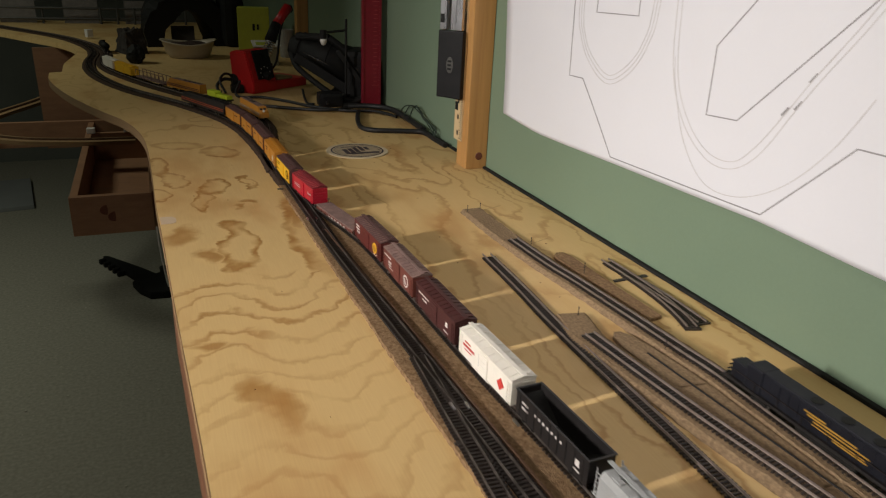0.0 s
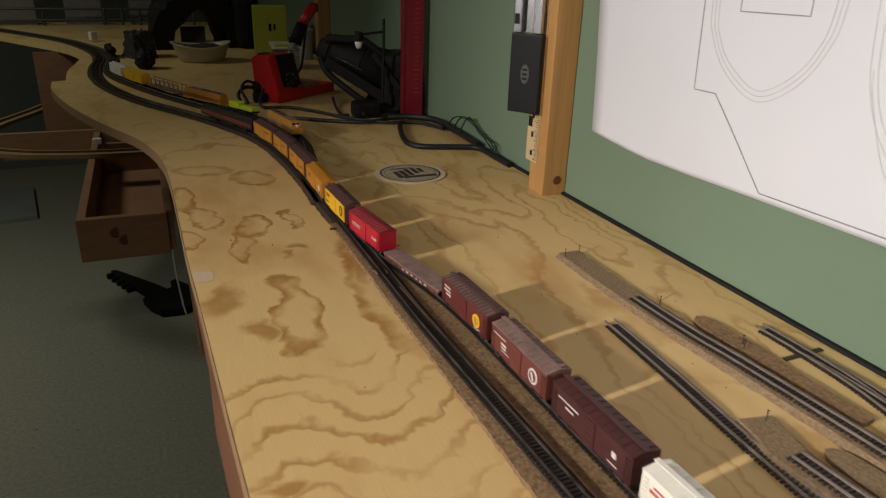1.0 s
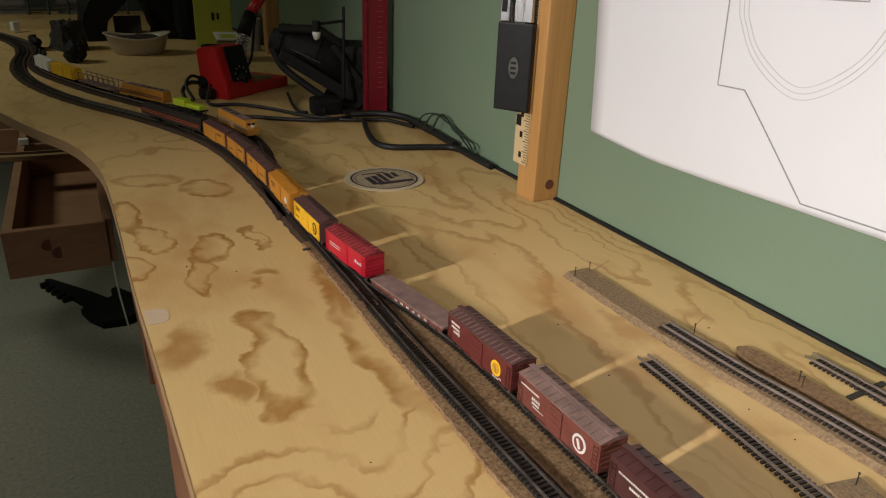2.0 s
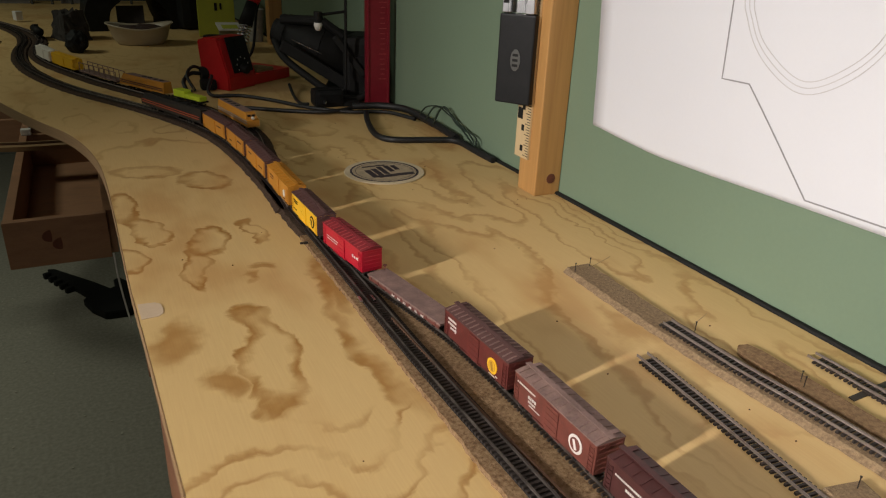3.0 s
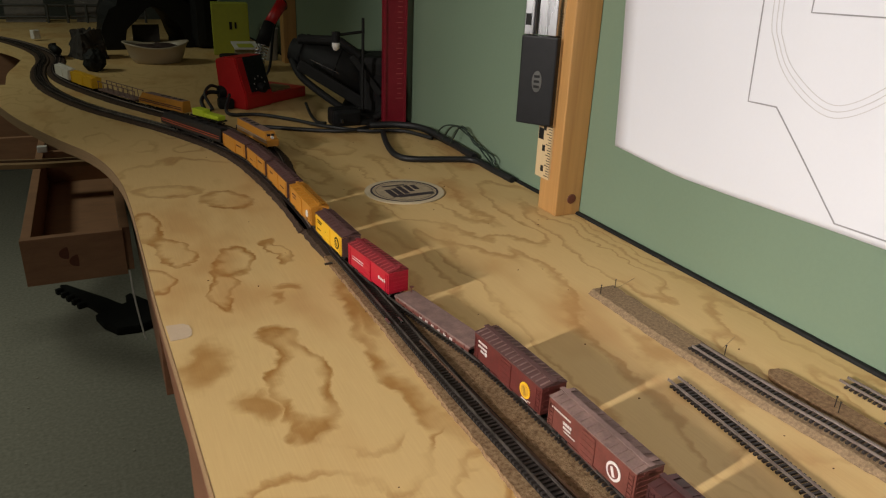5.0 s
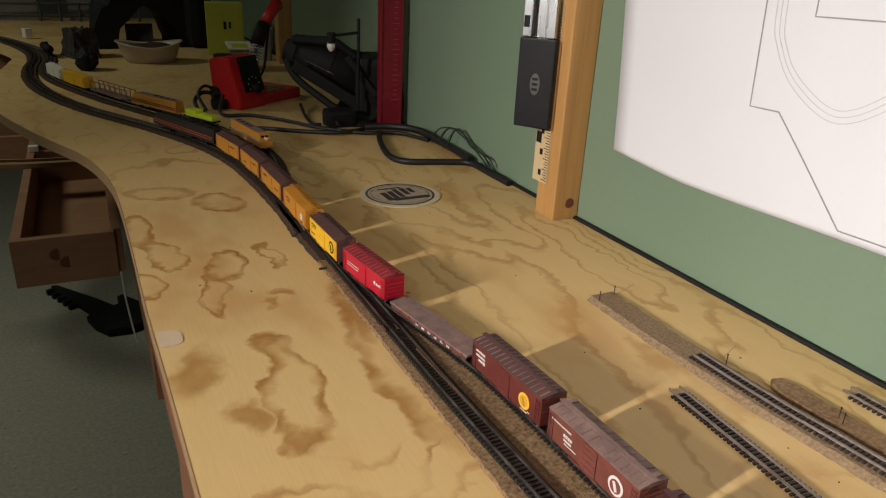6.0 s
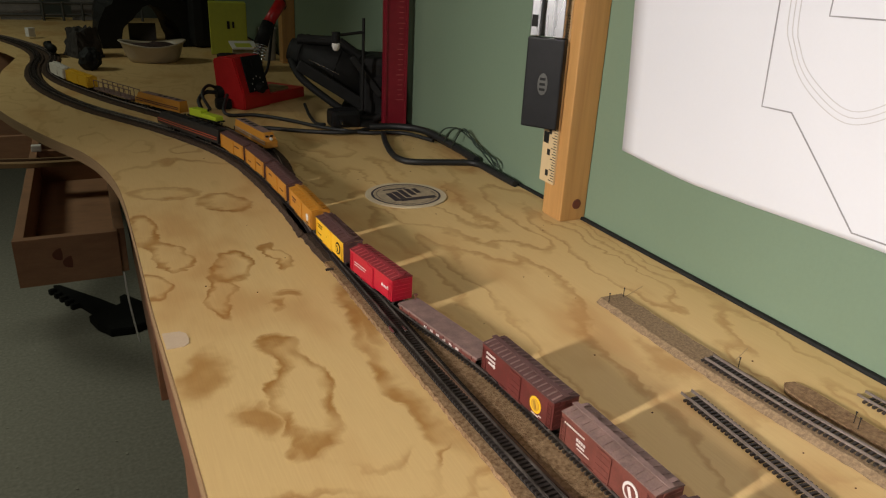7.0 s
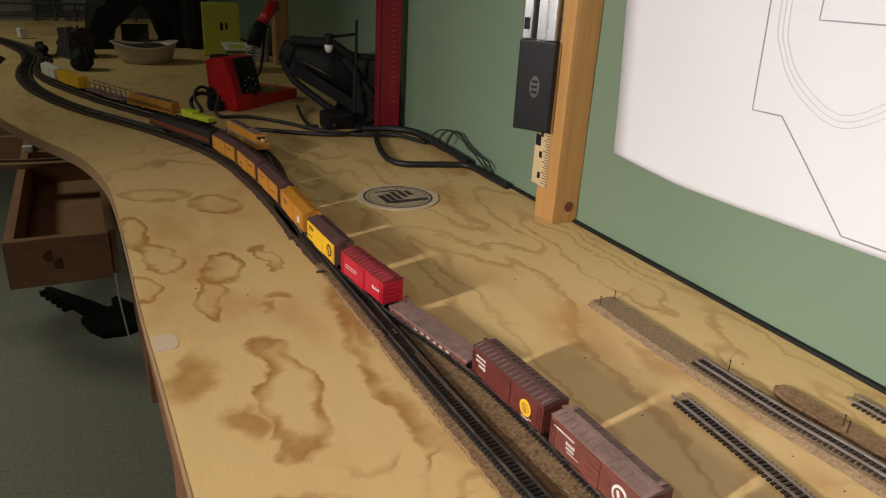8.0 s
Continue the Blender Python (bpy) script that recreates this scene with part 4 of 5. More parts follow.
def diesel(line, yf, yn, label, body, stripe, roof=None, name="diesel_locomotive", h=0.0275, group="locomotives"):
    m, L = on_track(line, yf, yn)
    lo = thing(name, label, "model locomotive", group=group, at=m)
    # carbody with a sloped nose, swept across its width
    prof = [(-L / 2, 0.007), (L / 2, 0.007), (L / 2, 0.0165), (L / 2 - 0.006, 0.0185), (L / 2 - 0.010, h - 0.001), (L / 2 - 0.013, h), (-L / 2, h)]
    bm = bmesh.new()
    sides = [[bm.verts.new((x, s * (W2 - 0.0006) * (1 if z < h - 0.002 else 0.78), z)) for x, z in prof] for s in (-1, 1)]
    for i in range(len(prof)):
        j = (i + 1) % len(prof)
        bm.faces.new((sides[0][i], sides[0][j], sides[1][j], sides[1][i]))
    bm.faces.new(sides[0])
    bm.faces.new(sides[1])
    bmesh.ops.recalc_face_normals(bm, faces=bm.faces)
    part("carbody", bm, body, lo)
    for z, hh in ((0.0125, 0.0012), (0.0160, 0.0012)):
        for s in (-1, 1):
            part("stripe", one((0, s * (W2 - 0.0003), z), (L * 0.97, 0.0005, hh)), stripe, lo)
    for i in range(4):
        part("roof_fan", cyl(bmesh.new(), (-L * 0.38 + i * L * 0.13, 0, h - 0.0004), (-L * 0.38 + i * L * 0.13, 0, h + 0.0010), 0.0042, n=16), BLACKM, lo)
    for s in (-1, 1):
        part("windscreen", one((L / 2 - 0.0080, s * 0.0035, 0.0225), (0.0012, 0.0050, 0.0042), 0.0002, None), BLACK, lo)
    part("headlight", cyl(bmesh.new(), (L / 2 - 0.0035, 0, 0.0205), (L / 2 - 0.0005, 0, 0.0200), 0.0022, n=12), WHITEP, lo)
    part("roof", one((-L * 0.06, 0, h + 0.0001), (L * 0.84, W2 * 1.45, 0.0010), 0.0003), roof or body, lo)
    part("fuel_tank", one((0, 0, 0.0050), (L * 0.26, 0.0150, 0.0055), 0.0008), BLACKM, lo)
    trucks(lo, L, 0.2)
    return lo, L


diesel(MAIN_LINE, 2.013, 1.838, "black streamlined model locomotive with orange red stripes", CARBLACK, mat("orange_red_stripe", (0.42, 0.075, 0.03), 0.5, var=0.1))

# hood locomotive on the spur
m, L = on_track(SPUR_LINE, 0.738, 0.545)
hl = thing("hood_locomotive", "dark blue black model hood locomotive with yellow lettering", "model locomotive", group="locomotives", at=m)
part("frame", one((0, 0, 0.0075), (L, 0.0200, 0.0022), 0.0003), CARBLACK, hl)
part("long_hood", one((-L * 0.06, 0, 0.0180), (L * 0.80, 0.0150, 0.0195), 0.0012), NAVYL, hl)
part("short_hood", one((L * 0.43, 0, 0.0150), (L * 0.10, 0.0135, 0.0135), 0.0012), NAVYL, hl)
part("cab", one((L * 0.355, 0, 0.0181), (L * 0.085, 0.0178, 0.0198), 0.0016), NAVYL, hl)
for i in range(5):
    part("roof_fan", cyl(bmesh.new(), (-L * 0.42 + i * L * 0.13, 0, 0.0274), (-L * 0.42 + i * L * 0.13, 0, 0.0287), 0.0045, n=16), BLACKM, hl)
for i in range(16):
    part("hood_door", one((-L * 0.43 + i * L * 0.045, 0.0077, 0.0185), (L * 0.038, 0.0006, 0.0150), 0.0002), NAVYL, hl)
for s in (-1, 1):
    bm = bmesh.new()
    for i in range(9):
        cyl(bm, (-L * 0.47 + i * L * 0.115, s * 0.0098, 0.008), (-L * 0.47 + i * L * 0.115, s * 0.0098, 0.0165), 0.0003, n=5)
    cyl(bm, (-L * 0.47, s * 0.0098, 0.0165), (L * 0.45, s * 0.0098, 0.0165), 0.0003, n=5)
    part("handrail", bm, BRASS, hl)
    bm = bmesh.new()
    for i in range(4):
        box(bm, (s * L * 0.492, 0, 0.009 + i * 0.0035), (0.0012, 0.017 - i * 0.002, 0.0008))
    part("pilot_steps", bm, BLACKM, hl)
for x, z, w, hh in ((0.012, 0.0215, 0.018, 0.0012), (-0.002, 0.0195, 0.040, 0.0012), (-0.010, 0.0172, 0.044, 0.0010), (-0.008, 0.0150, 0.042, 0.0013), (-0.018, 0.0130, 0.026, 0.0010)):
    part("lettering_bar", one((x, 0.0083, z), (w, 0.0005, hh)), LETY, hl)
part("fuel_tank", one((0, 0, 0.0045), (L * 0.26, 0.0150, 0.0050), 0.0008), BLACKM, hl)
trucks(hl, L, 0.19)

# cars parked on the siding
g = "cars parked on the siding"
boxcar(SIDE_LINE, 2.605, 2.500, "white model boxcar parked on the siding", CARWHITE, CARWHITE, group=g)
boxcar(SIDE_LINE, 2.490, 2.378, "plain yellow model boxcar parked on the siding", YELLOW, YELLOW, group=g)
m, L = on_track(SIDE_LINE, 2.355, 2.218)
fr = thing("frame_car", "brown model car with an open frame over its deck", "model train car", group=g, at=m)
part("deck", one((0, 0, 0.0085), (L, 2 * W2, 0.0030), 0.0003), DUSTY, fr)
for s in (-1, 1):
    part("top_rail", one((0, s * (W2 - 0.0012), 0.0255), (L, 0.0014, 0.0014)), DUSTY, fr)
    for i in range(8):
        part("stake", one((-L / 2 + 0.001 + i * (L - 0.002) / 7, s * (W2 - 0.0012), 0.0175), (0.0010, 0.0012, 0.0160)), DUSTY, fr)
trucks(fr, L)
diesel(SIDE_LINE, 2.205, 2.078, "orange model locomotive with a grey roof parked on the siding", ORANGE, ROOFB, DUSTY)
m, L = on_track(SIDE_LINE, 2.062, 1.985)
lm = thing("maintenance_car", "small lime green model maintenance car", "model train car", group=g, at=m)
part("chassis", one((0, 0, 0.0075), (L, 0.0180, 0.0024), 0.0003), BLACKM, lm)
part("cab", one((L * 0.22, 0, 0.0148), (L * 0.40, 0.0170, 0.0125), 0.0012), LIMEP, lm)
part("bonnet", one((-L * 0.22, 0, 0.0125), (L * 0.50, 0.0150, 0.0080), 0.0012), LIMEP, lm)
part("exhaust", cyl(bmesh.new(), (-L * 0.1, 0, 0.0200), (-L * 0.1, 0, 0.0245), 0.0014, n=8), BLACKM, lm)
trucks(lm, L, 0.24)
diesel(SIDE_LINE, 1.790, 1.915, "orange yellow model locomotive facing along the siding", ORANGE, CARGREY, DUSTY)

# ---- things on the bench ----
co = thing("coaster", "round cream pulpboard coaster with dark printing", "coaster", lathe([(0.0535, 0), (0.054, 0.0004), (0.054, 0.0012), (0.0535, 0.0016)], 60), COAST, at=pose(-0.1775, 1.5555, T, 0, 0, 14))


def ringmesh(r0, r1, z0, z1, n=60):
    bm = bmesh.new()
    R = [[bm.verts.new((r * math.cos(2 * math.pi * i / n), r * math.sin(2 * math.pi * i / n), z)) for i in range(n)] for r, z in ((r0, z0), (r1, z0), (r1, z1), (r0, z1))]
    for k in range(4):
        a, b = R[k], R[(k + 1) % 4]
        for i in range(n):
            bm.faces.new((a[i], a[(i + 1) % n], b[(i + 1) % n], b[i]))
    bmesh.ops.recalc_face_normals(bm, faces=bm.faces)
    return bm


part("tinted_disc", lathe([(0.0425, 0), (0.0425, 0.0001)], 60), mat("tinted_print", (0.47, 0.37, 0.24), 0.85, var=0.35, scale=90), co).matrix_local = Matrix.Translation((0, 0, 0.00162))
part("printed_ring", ringmesh(0.0432, 0.0462, 0.0014, 0.0018), NAVY, co)
part("printed_ring", ringmesh(0.0385, 0.0392, 0.0014, 0.0018), NAVY, co)
for x, y, w, hgt in ((-0.0215, -0.001, 0.0075, 0.030), (-0.0105, 0.002, 0.0070, 0.026), (0.0000, 0.004, 0.0065, 0.030), (0.0115, 0.006, 0.0065, 0.024), (0.0215, 0.006, 0.0060, 0.018), (0.004, -0.0215, 0.046, 0.0085), (0.000, 0.0265, 0.030, 0.0035)):
    part("printed_shape", one((0, 0, 0), (w * 1.12, hgt * 1.12, 0.0004), 0, Matrix.Translation((x, y, 0.0017)) @ pose(0, 0, 0, 0, 0, -12)), NAVY, co)

bowl = thing("bowl", "wide cream coloured dish holding dark odds and ends", "bowl", at=pose(-0.372, 2.86, T))
bm = lathe([(0.057, 0), (0.061, 0.003), (0.070, 0.018), (0.080, 0.044), (0.087, 0.049), (0.085, 0.051), (0.077, 0.046), (0.066, 0.018), (0.056, 0.006)], 40, 0.8)
for v in bm.verts:
    if v.co.z > 0.03:
        v.co.z += 0.006 * math.cos(2 * math.atan2(v.co.y, v.co.x)) + 0.05 * max(0, v.co.x - 0.06)
part("dish", bm, CREAM, bowl, smooth=True)
bm = lathe([(0.064, 0.018), (0.072, 0.036), (0.050, 0.044), (0.012, 0.048)], 24, 0.8)
for v in bm.verts:
    v.co.z += 0.008 * noise.noise(v.co * 60)
part("filling", bm, mat("dark_odds_and_ends", (0.07, 0.035, 0.028), 0.7, var=0.5, scale=60), bowl, "dark heap of small parts")

# soldering station
ss = thing("soldering_station", "red soldering station with a black front panel and stand", "soldering station", at=pose(-0.268, 2.150, T, 0, 0, 38))
bm = bmesh.new()
prof = [(0.0, 0.0), (0.068, 0.0), (0.076, 0.092), (0.056, 0.099), (0.024, 0.099), (0.0, 0.028)]
sd = [[bm.verts.new((x, y, z)) for y, z in prof] for x in (-0.002, 0.078)]
for i in range(len(prof)):
    j = (i + 1) % len(prof)
    bm.faces.new((sd[0][i], sd[0][j], sd[1][j], sd[1][i]))
bm.faces.new(sd[0])
bm.faces.new(sd[1])
bmesh.ops.recalc_face_normals(bm, faces=bm.faces)
bmesh.ops.bevel(bm, geom=list(bm.edges), offset=0.0025, segments=2, affect="EDGES")
part("housing", bm, RED, ss)
slope = Matrix.Translation((0.044, 0.0105, 0.066)) @ pose(0, 0, 0, -15.8, 0, 0)
pn = part("front_panel", one((0, 0, 0), (0.056, 0.003, 0.070), 0.001, slope), BLACK, ss, "black control panel")
kb = cyl(bmesh.new(), (0.044, 0.004, 0.040), (0.044, -0.010, 0.037), 0.010, 0.008, 18)
part("dial", kb, BLACKM, pn)
for i in range(7):
    a = radians(-30 + i * 40)
    part("dial_mark", one((0, 0, 0), (0.0016, 0.0006, 0.0030), 0, slope @ Matrix.Translation((0.016 * math.cos(a), -0.0019, -0.022 + 0.016 * math.sin(a)))), LETW, pn)
part("switch", one((0, 0, 0), (0.012, 0.004, 0.016), 0.001, slope @ Matrix.Translation((0.0, -0.002, 0.020))), BLACKM, pn)
tr = bmesh.new()
box(tr, (0.138, 0.055, 0.011), (0.120, 0.100, 0.022), 0.003)
part("tray", tr, RED, ss)
part("sponge", one((0.125, 0.035, 0.024), (0.055, 0.045, 0.008), 0.002), mat("sponge", (0.28, 0.22, 0.10), 0.95), ss)
# coiled iron holder
cu = bpy.data.curves.new("coil", "CURVE")
cu.dimensions, cu.bevel_depth, cu.bevel_resolution = "3D", 0.0016, 2
sp = cu.splines.new("POLY")
N = 160
sp.points.add(N)
for i in range(N + 1):
    a = 2 * math.pi * i / 16
    r = 0.013 - 0.003 * i / N
    b = i / N
    sp.points[i].co = (0.100 + 0.036 * b + r * math.cos(a), 0.060 + r * math.sin(a), 0.064 + 0.058 * b - 0.5 * r * math.cos(a), 1)
cu.materials.append(STEEL)
part("coil", cu, STEEL, ss, "bright steel coil holder")
part("holder_base", one((0.100, 0.062, 0.040), (0.034, 0.034, 0.040), 0.004), BLACKM, ss)

iron = thing("soldering_iron", "red handled soldering iron resting in its coil holder", "soldering iron", at=pose(-0.268, 2.150, T, 0, 0, 38))
part("grip", cyl(bmesh.new(), (0.126, 0.060, 0.112), (0.152, 0.060, 0.154), 0.015, 0.012, 18), BLACKM, iron, smooth=True)
part("handle", cyl(bmesh.new(), (0.150, 0.060, 0.151), (0.197, 0.060, 0.192), 0.011, 0.0125, 18), RED, iron, "red rubber handle", smooth=True)
part("shaft", cyl(bmesh.new(), (0.098, 0.060, 0.060), (0.130, 0.060, 0.120), 0.003, 0.004, 10), STEEL, iron)
cable("lead", [(0.195, 0.060, 0.190), (0.209, 0.062, 0.196), (0.216, 0.064, 0.180), (0.204, 0.066, 0.180), (0.176, 0.068, 0.140), (0.160, 0.072, 0.060), (0.150, 0.09, 0.03)], 0.003, "", RUBBER, iron)

# black power tool behind it
pt = thing("power_tool", "bulky black power tool lying on the bench", "power tool", at=pose(-0.078, 2.07, T, 0, 0, -24))
bm = cyl(bmesh.new(), (-0.120, 0.03, 0.118), (0.055, 0.0, 0.066), 0.034, 0.050, 22)
bmesh.ops.bevel(bm, geom=[e for e in bm.edges if len(e.link_faces) == 2 and e.calc_face_angle(0) > 1], offset=0.012, segments=3, affect="EDGES")
part("motor_housing", bm, BLACKM, pt, smooth=True)
part("base", one((0.030, -0.005, 0.012), (0.095, 0.105, 0.024), 0.006), BLACKM, pt)
part("gear_case", one((0.050, -0.005, 0.062), (0.060, 0.105, 0.115), 0.014), BLACKM, pt)
part("guard", one((0, 0, 0), (0.150, 0.010, 0.022), 0.003, Matrix.Translation((-0.030, -0.046, 0.062)) @ pose(0, 0, 0, 0, 30, 0)), BLACKM, pt)
for i in (0, 3):
    part("vent_rib", ringmesh(0.036 + i * 0.0022, 0.0385 + i * 0.0022, -0.002, 0.002, 22), BLACKM, pt).matrix_local = Matrix.Translation((-0.095 + i * 0.024, 0.0257 - i * 0.0041, 0.1106 - i * 0.0071)) @ Vector((0.175, -0.03, -0.052)).to_track_quat("Z", "Y").to_matrix().to_4x4()
part("rear_handle", cyl(bmesh.new(), (-0.10, 0.0, 0.140), (-0.02, -0.02, 0.142), 0.009, n=10), BLACKM, pt)
part("handle_stem", cyl(bmesh.new(), (-0.02, -0.02, 0.142), (0.02, -0.02, 0.115), 0.008, n=10), BLACKM, pt)
part("side_lever", one((0, 0, 0), (0.09, 0.008, 0.012), 0.003, Matrix.Translation((0.035, -0.065, 0.085)) @ pose(0, 0, 0, 0, 52, 0)), BLACKM, pt)
part("motor_cap", cyl(bmesh.new(), (0.060, -0.062, 0.060), (0.060, -0.052, 0.060), 0.026, n=18), BLACK, pt)
cable("hose", [(-0.115, 0.0, 0.10), (-0.090, -0.045, 0.075), (-0.045, -0.065, 0.045), (0.0, -0.075, 0.020), (0.05, -0.08, 0.010), (0.08, -0.06, 0.03)], 0.007, "", BLACKM, pt)
part("bright_edge", one((0, 0, 0), (0.060, 0.0012, 0.0012), 0, Matrix.Translation((-0.045, -0.056, 0.098)) @ pose(0, 0, 0, 0, 24, 0)), STEEL, pt)

hh = thing("helping_stand", "thin black rod stand with a white tipped arm", "stand", at=pose(-0.085, 1.985, T))
part("foot", lathe([(0.030, 0), (0.030, 0.006), (0.026, 0.009), (0.006, 0.012)], 24), BLACKM, hh)
part("upright", cyl(bmesh.new(), (0, 0, 0.010), (0.002, 0, 0.190), 0.0028, n=10), BLACKM, hh)
part("arm", cyl(bmesh.new(), (0.004, 0, 0.166), (-0.050, 0, 0.160), 0.0026, n=10), BLACKM, hh)
part("socket", cyl(bmesh.new(), (-0.050, 0, 0.166), (-0.050, 0, 0.147), 0.0075, 0.0065, 14), BLACKM, hh)
part("tip", lathe([(0.002, 0), (0.005, 0.002), (0.0075, 0.009), (0.0070, 0.014), (0.004, 0.015)], 16), WHITEP, hh, "small white bulb", smooth=True).matrix_local = Matrix.Translation((-0.050, 0, 0.133))

# red spirit level leaning in the corner
sl = thing("spirit_level", "tall red box-section spirit level standing against the wall", "level", at=pose(-0.034, 1.955, T + 0.0005, 0, 0, -8))
part("body", one((0, 0, 0.42), (0.042, 0.022, 0.84), 0.002), REDM, sl)
for x in (-0.019, 0.019):
    part("edge_rib", one((x, -0.0115, 0.42), (0.004, 0.003, 0.838), 0.0005), REDM, sl)
for i in range(26):
    part("scale_mark", one((0.008, -0.0112, 0.05 + i * 0.009), (0.008 if i % 5 else 0.014, 0.0006, 0.0009)), mat("faded_red_mark", (0.5, 0.10, 0.10), 0.6) if i == 0 else bpy.data.materials["faded_red_mark"], sl)

# cables and power strip
cable("black_cable", [(-0.30, 2.16, T + 0.03), (-0.315, 2.10, T + 0.006), (-0.262, 2.086, T + 0.004), (-0.215, 2.03, T + 0.004), (-0.17, 1.95, T + 0.005), (-0.11, 1.893, T + 0.005), (-0.05, 1.87, T + 0.006), (-0.02, 1.80, T + 0.006)], 0.0033, "thick black cable trailing over the plywood")
cable("black_cable", [(-0.155, 2.13, T + 0.012), (-0.165, 2.06, T + 0.004), (-0.172, 1.99, T + 0.004), (-0.165, 1.955, T + 0.009)], 0.003, "thin black lead from the soldering station")
cable("black_cable", [(-0.32, 1.99, T + 0.004), (-0.27, 1.975, T + 0.004), (-0.20, 1.93, T + 0.004), (-0.14, 1.90, T + 0.006), (-0.06, 1.93, T + 0.006), (-0.02, 1.90, T + 0.006)], 0.0035, "black cable lying behind the parked train")
cable("black_cable", [(-0.085, 1.875, T + 0.006), (-0.100, 1.83, T + 0.005), (-0.118, 1.76, T + 0.005), (-0.122, 1.715, T + 0.005), (-0.105, 1.690, T + 0.005), (-0.05, 1.672, T + 0.005), (-0.018, 1.655, T + 0.005), (-0.016, 1.60, T + 0.005), (-0.014, 1.54, T + 0.004)], 0.0048, "thick black cord looped on the plywood")
cable("black_cable", [(-0.10, 1.905, T + 0.012), (-0.05, 1.885, T + 0.014), (-0.02, 1.84, T + 0.014), (-0.012, 1.75, T + 0.010), (-0.014, 1.66, T + 0.008)], 0.006, "bundled black cords along the wall")
for k in range(3):
    cable("thin_wire", [(-0.018, 1.80 - 0.03 * k, T + 0.012), (-0.014, 1.77 - 0.03 * k, T + 0.035 + 0.006 * k), (-0.010, 1.71 - 0.02 * k, T + 0.042 - 0.008 * k), (-0.010, 1.65 - 0.02 * k, T + 0.022), (-0.014, 1.60, T + 0.008)], 0.0012, "thin dark green wire curling up the wall", mat("green_wire%d" % k, (0.02, 0.035, 0.025), 0.5))
ad = thing("power_adapter", "small round black power adapter on the bench", "adapter", at=pose(-0.125, 1.975, T))
part("case", one((0, 0, 0.016), (0.055, 0.042, 0.032), 0.008), BLACK, ad)
part("plug_pin", one((-0.012, -0.024, 0.012), (0.003, 0.012, 0.006)), STEEL, ad)
pl = thing("connector", "black multi-pin plug behind the soldering station", "plug", at=pose(-0.285, 2.20, T))
part("shell", cyl(bmesh.new(), (-0.03, 0, 0.028), (0.02, 0.004, 0.030), 0.014, n=16), BLACKM, pl)
cable("lead", [(-0.028, 0, 0.028), (-0.05, -0.005, 0.030), (-0.066, -0.02, 0.018), (-0.065, -0.05, 0.004)], 0.004, "", RUBBER, pl)
cable("lead", [(-0.022, 0.004, 0.034), (-0.045, -0.01, 0.044), (-0.060, -0.03, 0.030), (-0.050, -0.06, 0.004)], 0.003, "", RUBBER, pl)
part("strain_relief", one((-0.02, -0.02, 0.010), (0.03, 0.03, 0.020), 0.005), BLACKM, pl)

# far clutter
ar = thing("tunnel_form", "black arched hollow form with a rough skin", "tunnel form", at=pose(-0.345, 3.16, T, 0, 0, 8))
bm = bmesh.new()
n = 26
rings = []
for k, (yy, ro) in enumerate(((0, 1.0), (0.06, 1.06), (0.14, 1.05), (0.22, 0.98))):
    for inner in (0, 1):
        ring = []
        for i in range(n + 1):
            a = math.pi * i / n
            r = (0.088 if inner else 0.150 * ro) * (1 + 0.05 * math.sin(5 * a + k) + 0.03 * random.uniform(-1, 1))
            ring.append(bm.verts.new((r * math.cos(a), yy, r * 1.35 * math.sin(a))))
        rings.append(ring)
for k in range(3):
    for q in (0, 1):
        a, b = rings[2 * k + q], rings[2 * k + 2 + q]
        for i in range(n):
            bm.faces.new((a[i], a[i + 1], b[i + 1], b[i]))
for a, b in ((rings[0], rings[1]), (rings[-2], rings[-1])):
    for i in range(n):
        bm.faces.new((a[i], a[i + 1], b[i + 1], b[i]))
bmesh.ops.recalc_face_normals(bm, faces=bm.faces)
part("shell", bm, BLACKM, ar)
part("loose_card", one((0.01, 0.19, 0.028), (0.085, 0.003, 0.056)), mat("grey_inner_card", (0.22, 0.21, 0.19), 0.8), ar)
part("fold", one((0.15, 0.02, 0.09), (0.08, 0.14, 0.18), 0.03), BLACKM, ar)

yb = thing("lime_box", "lime yellow cardboard carton standing on the bench", "carton", at=pose(-0.158, 2.98, T + 0.0005, 0, 0, -8))
part("carton", one((0.01, 0.04, 0.074), (0.106, 0.08, 0.148), 0.002), LIME, yb)
part("printed_mark", one((0.010, -0.0005, 0.085), (0.008, 0.0008, 0.022)), BLACKM, yb)
part("printed_mark", one((0.024, -0.0005, 0.086), (0.006, 0.0008, 0.018)), BLACKM, yb)
cp = thing("cup", "small white plastic cup", "cup", lathe([(0.020, 0), (0.026, 0.09), (0.024, 0.09), (0.018, 0.004)], 24), mat("dull_white", (0.4, 0.39, 0.36), 0.5), at=pose(-0.060, 2.86, T))
jar = thing("jar", "small glass jar with a dark lid", "jar", at=pose(-0.225, 2.58, T))
part("body", lathe([(0.022, 0), (0.023, 0.004), (0.023, 0.030), (0.020, 0.034)], 20), mat("cloudy_jar", (0.25, 0.25, 0.24), 0.25), jar)
part("lid", lathe([(0.024, 0.034), (0.024, 0.052), (0.022, 0.054)], 20), BLACKM, jar, "dark screw lid")
pk = thing("parts_packet", "pale printed packet lying on a small box", "packet", at=pose(-0.152, 2.70, T, 0, 0, -10))
part("box", one((0, 0, 0.03), (0.075, 0.09, 0.06), 0.002), mat("dull_cream", (0.36, 0.34, 0.22), 0.7), pk)
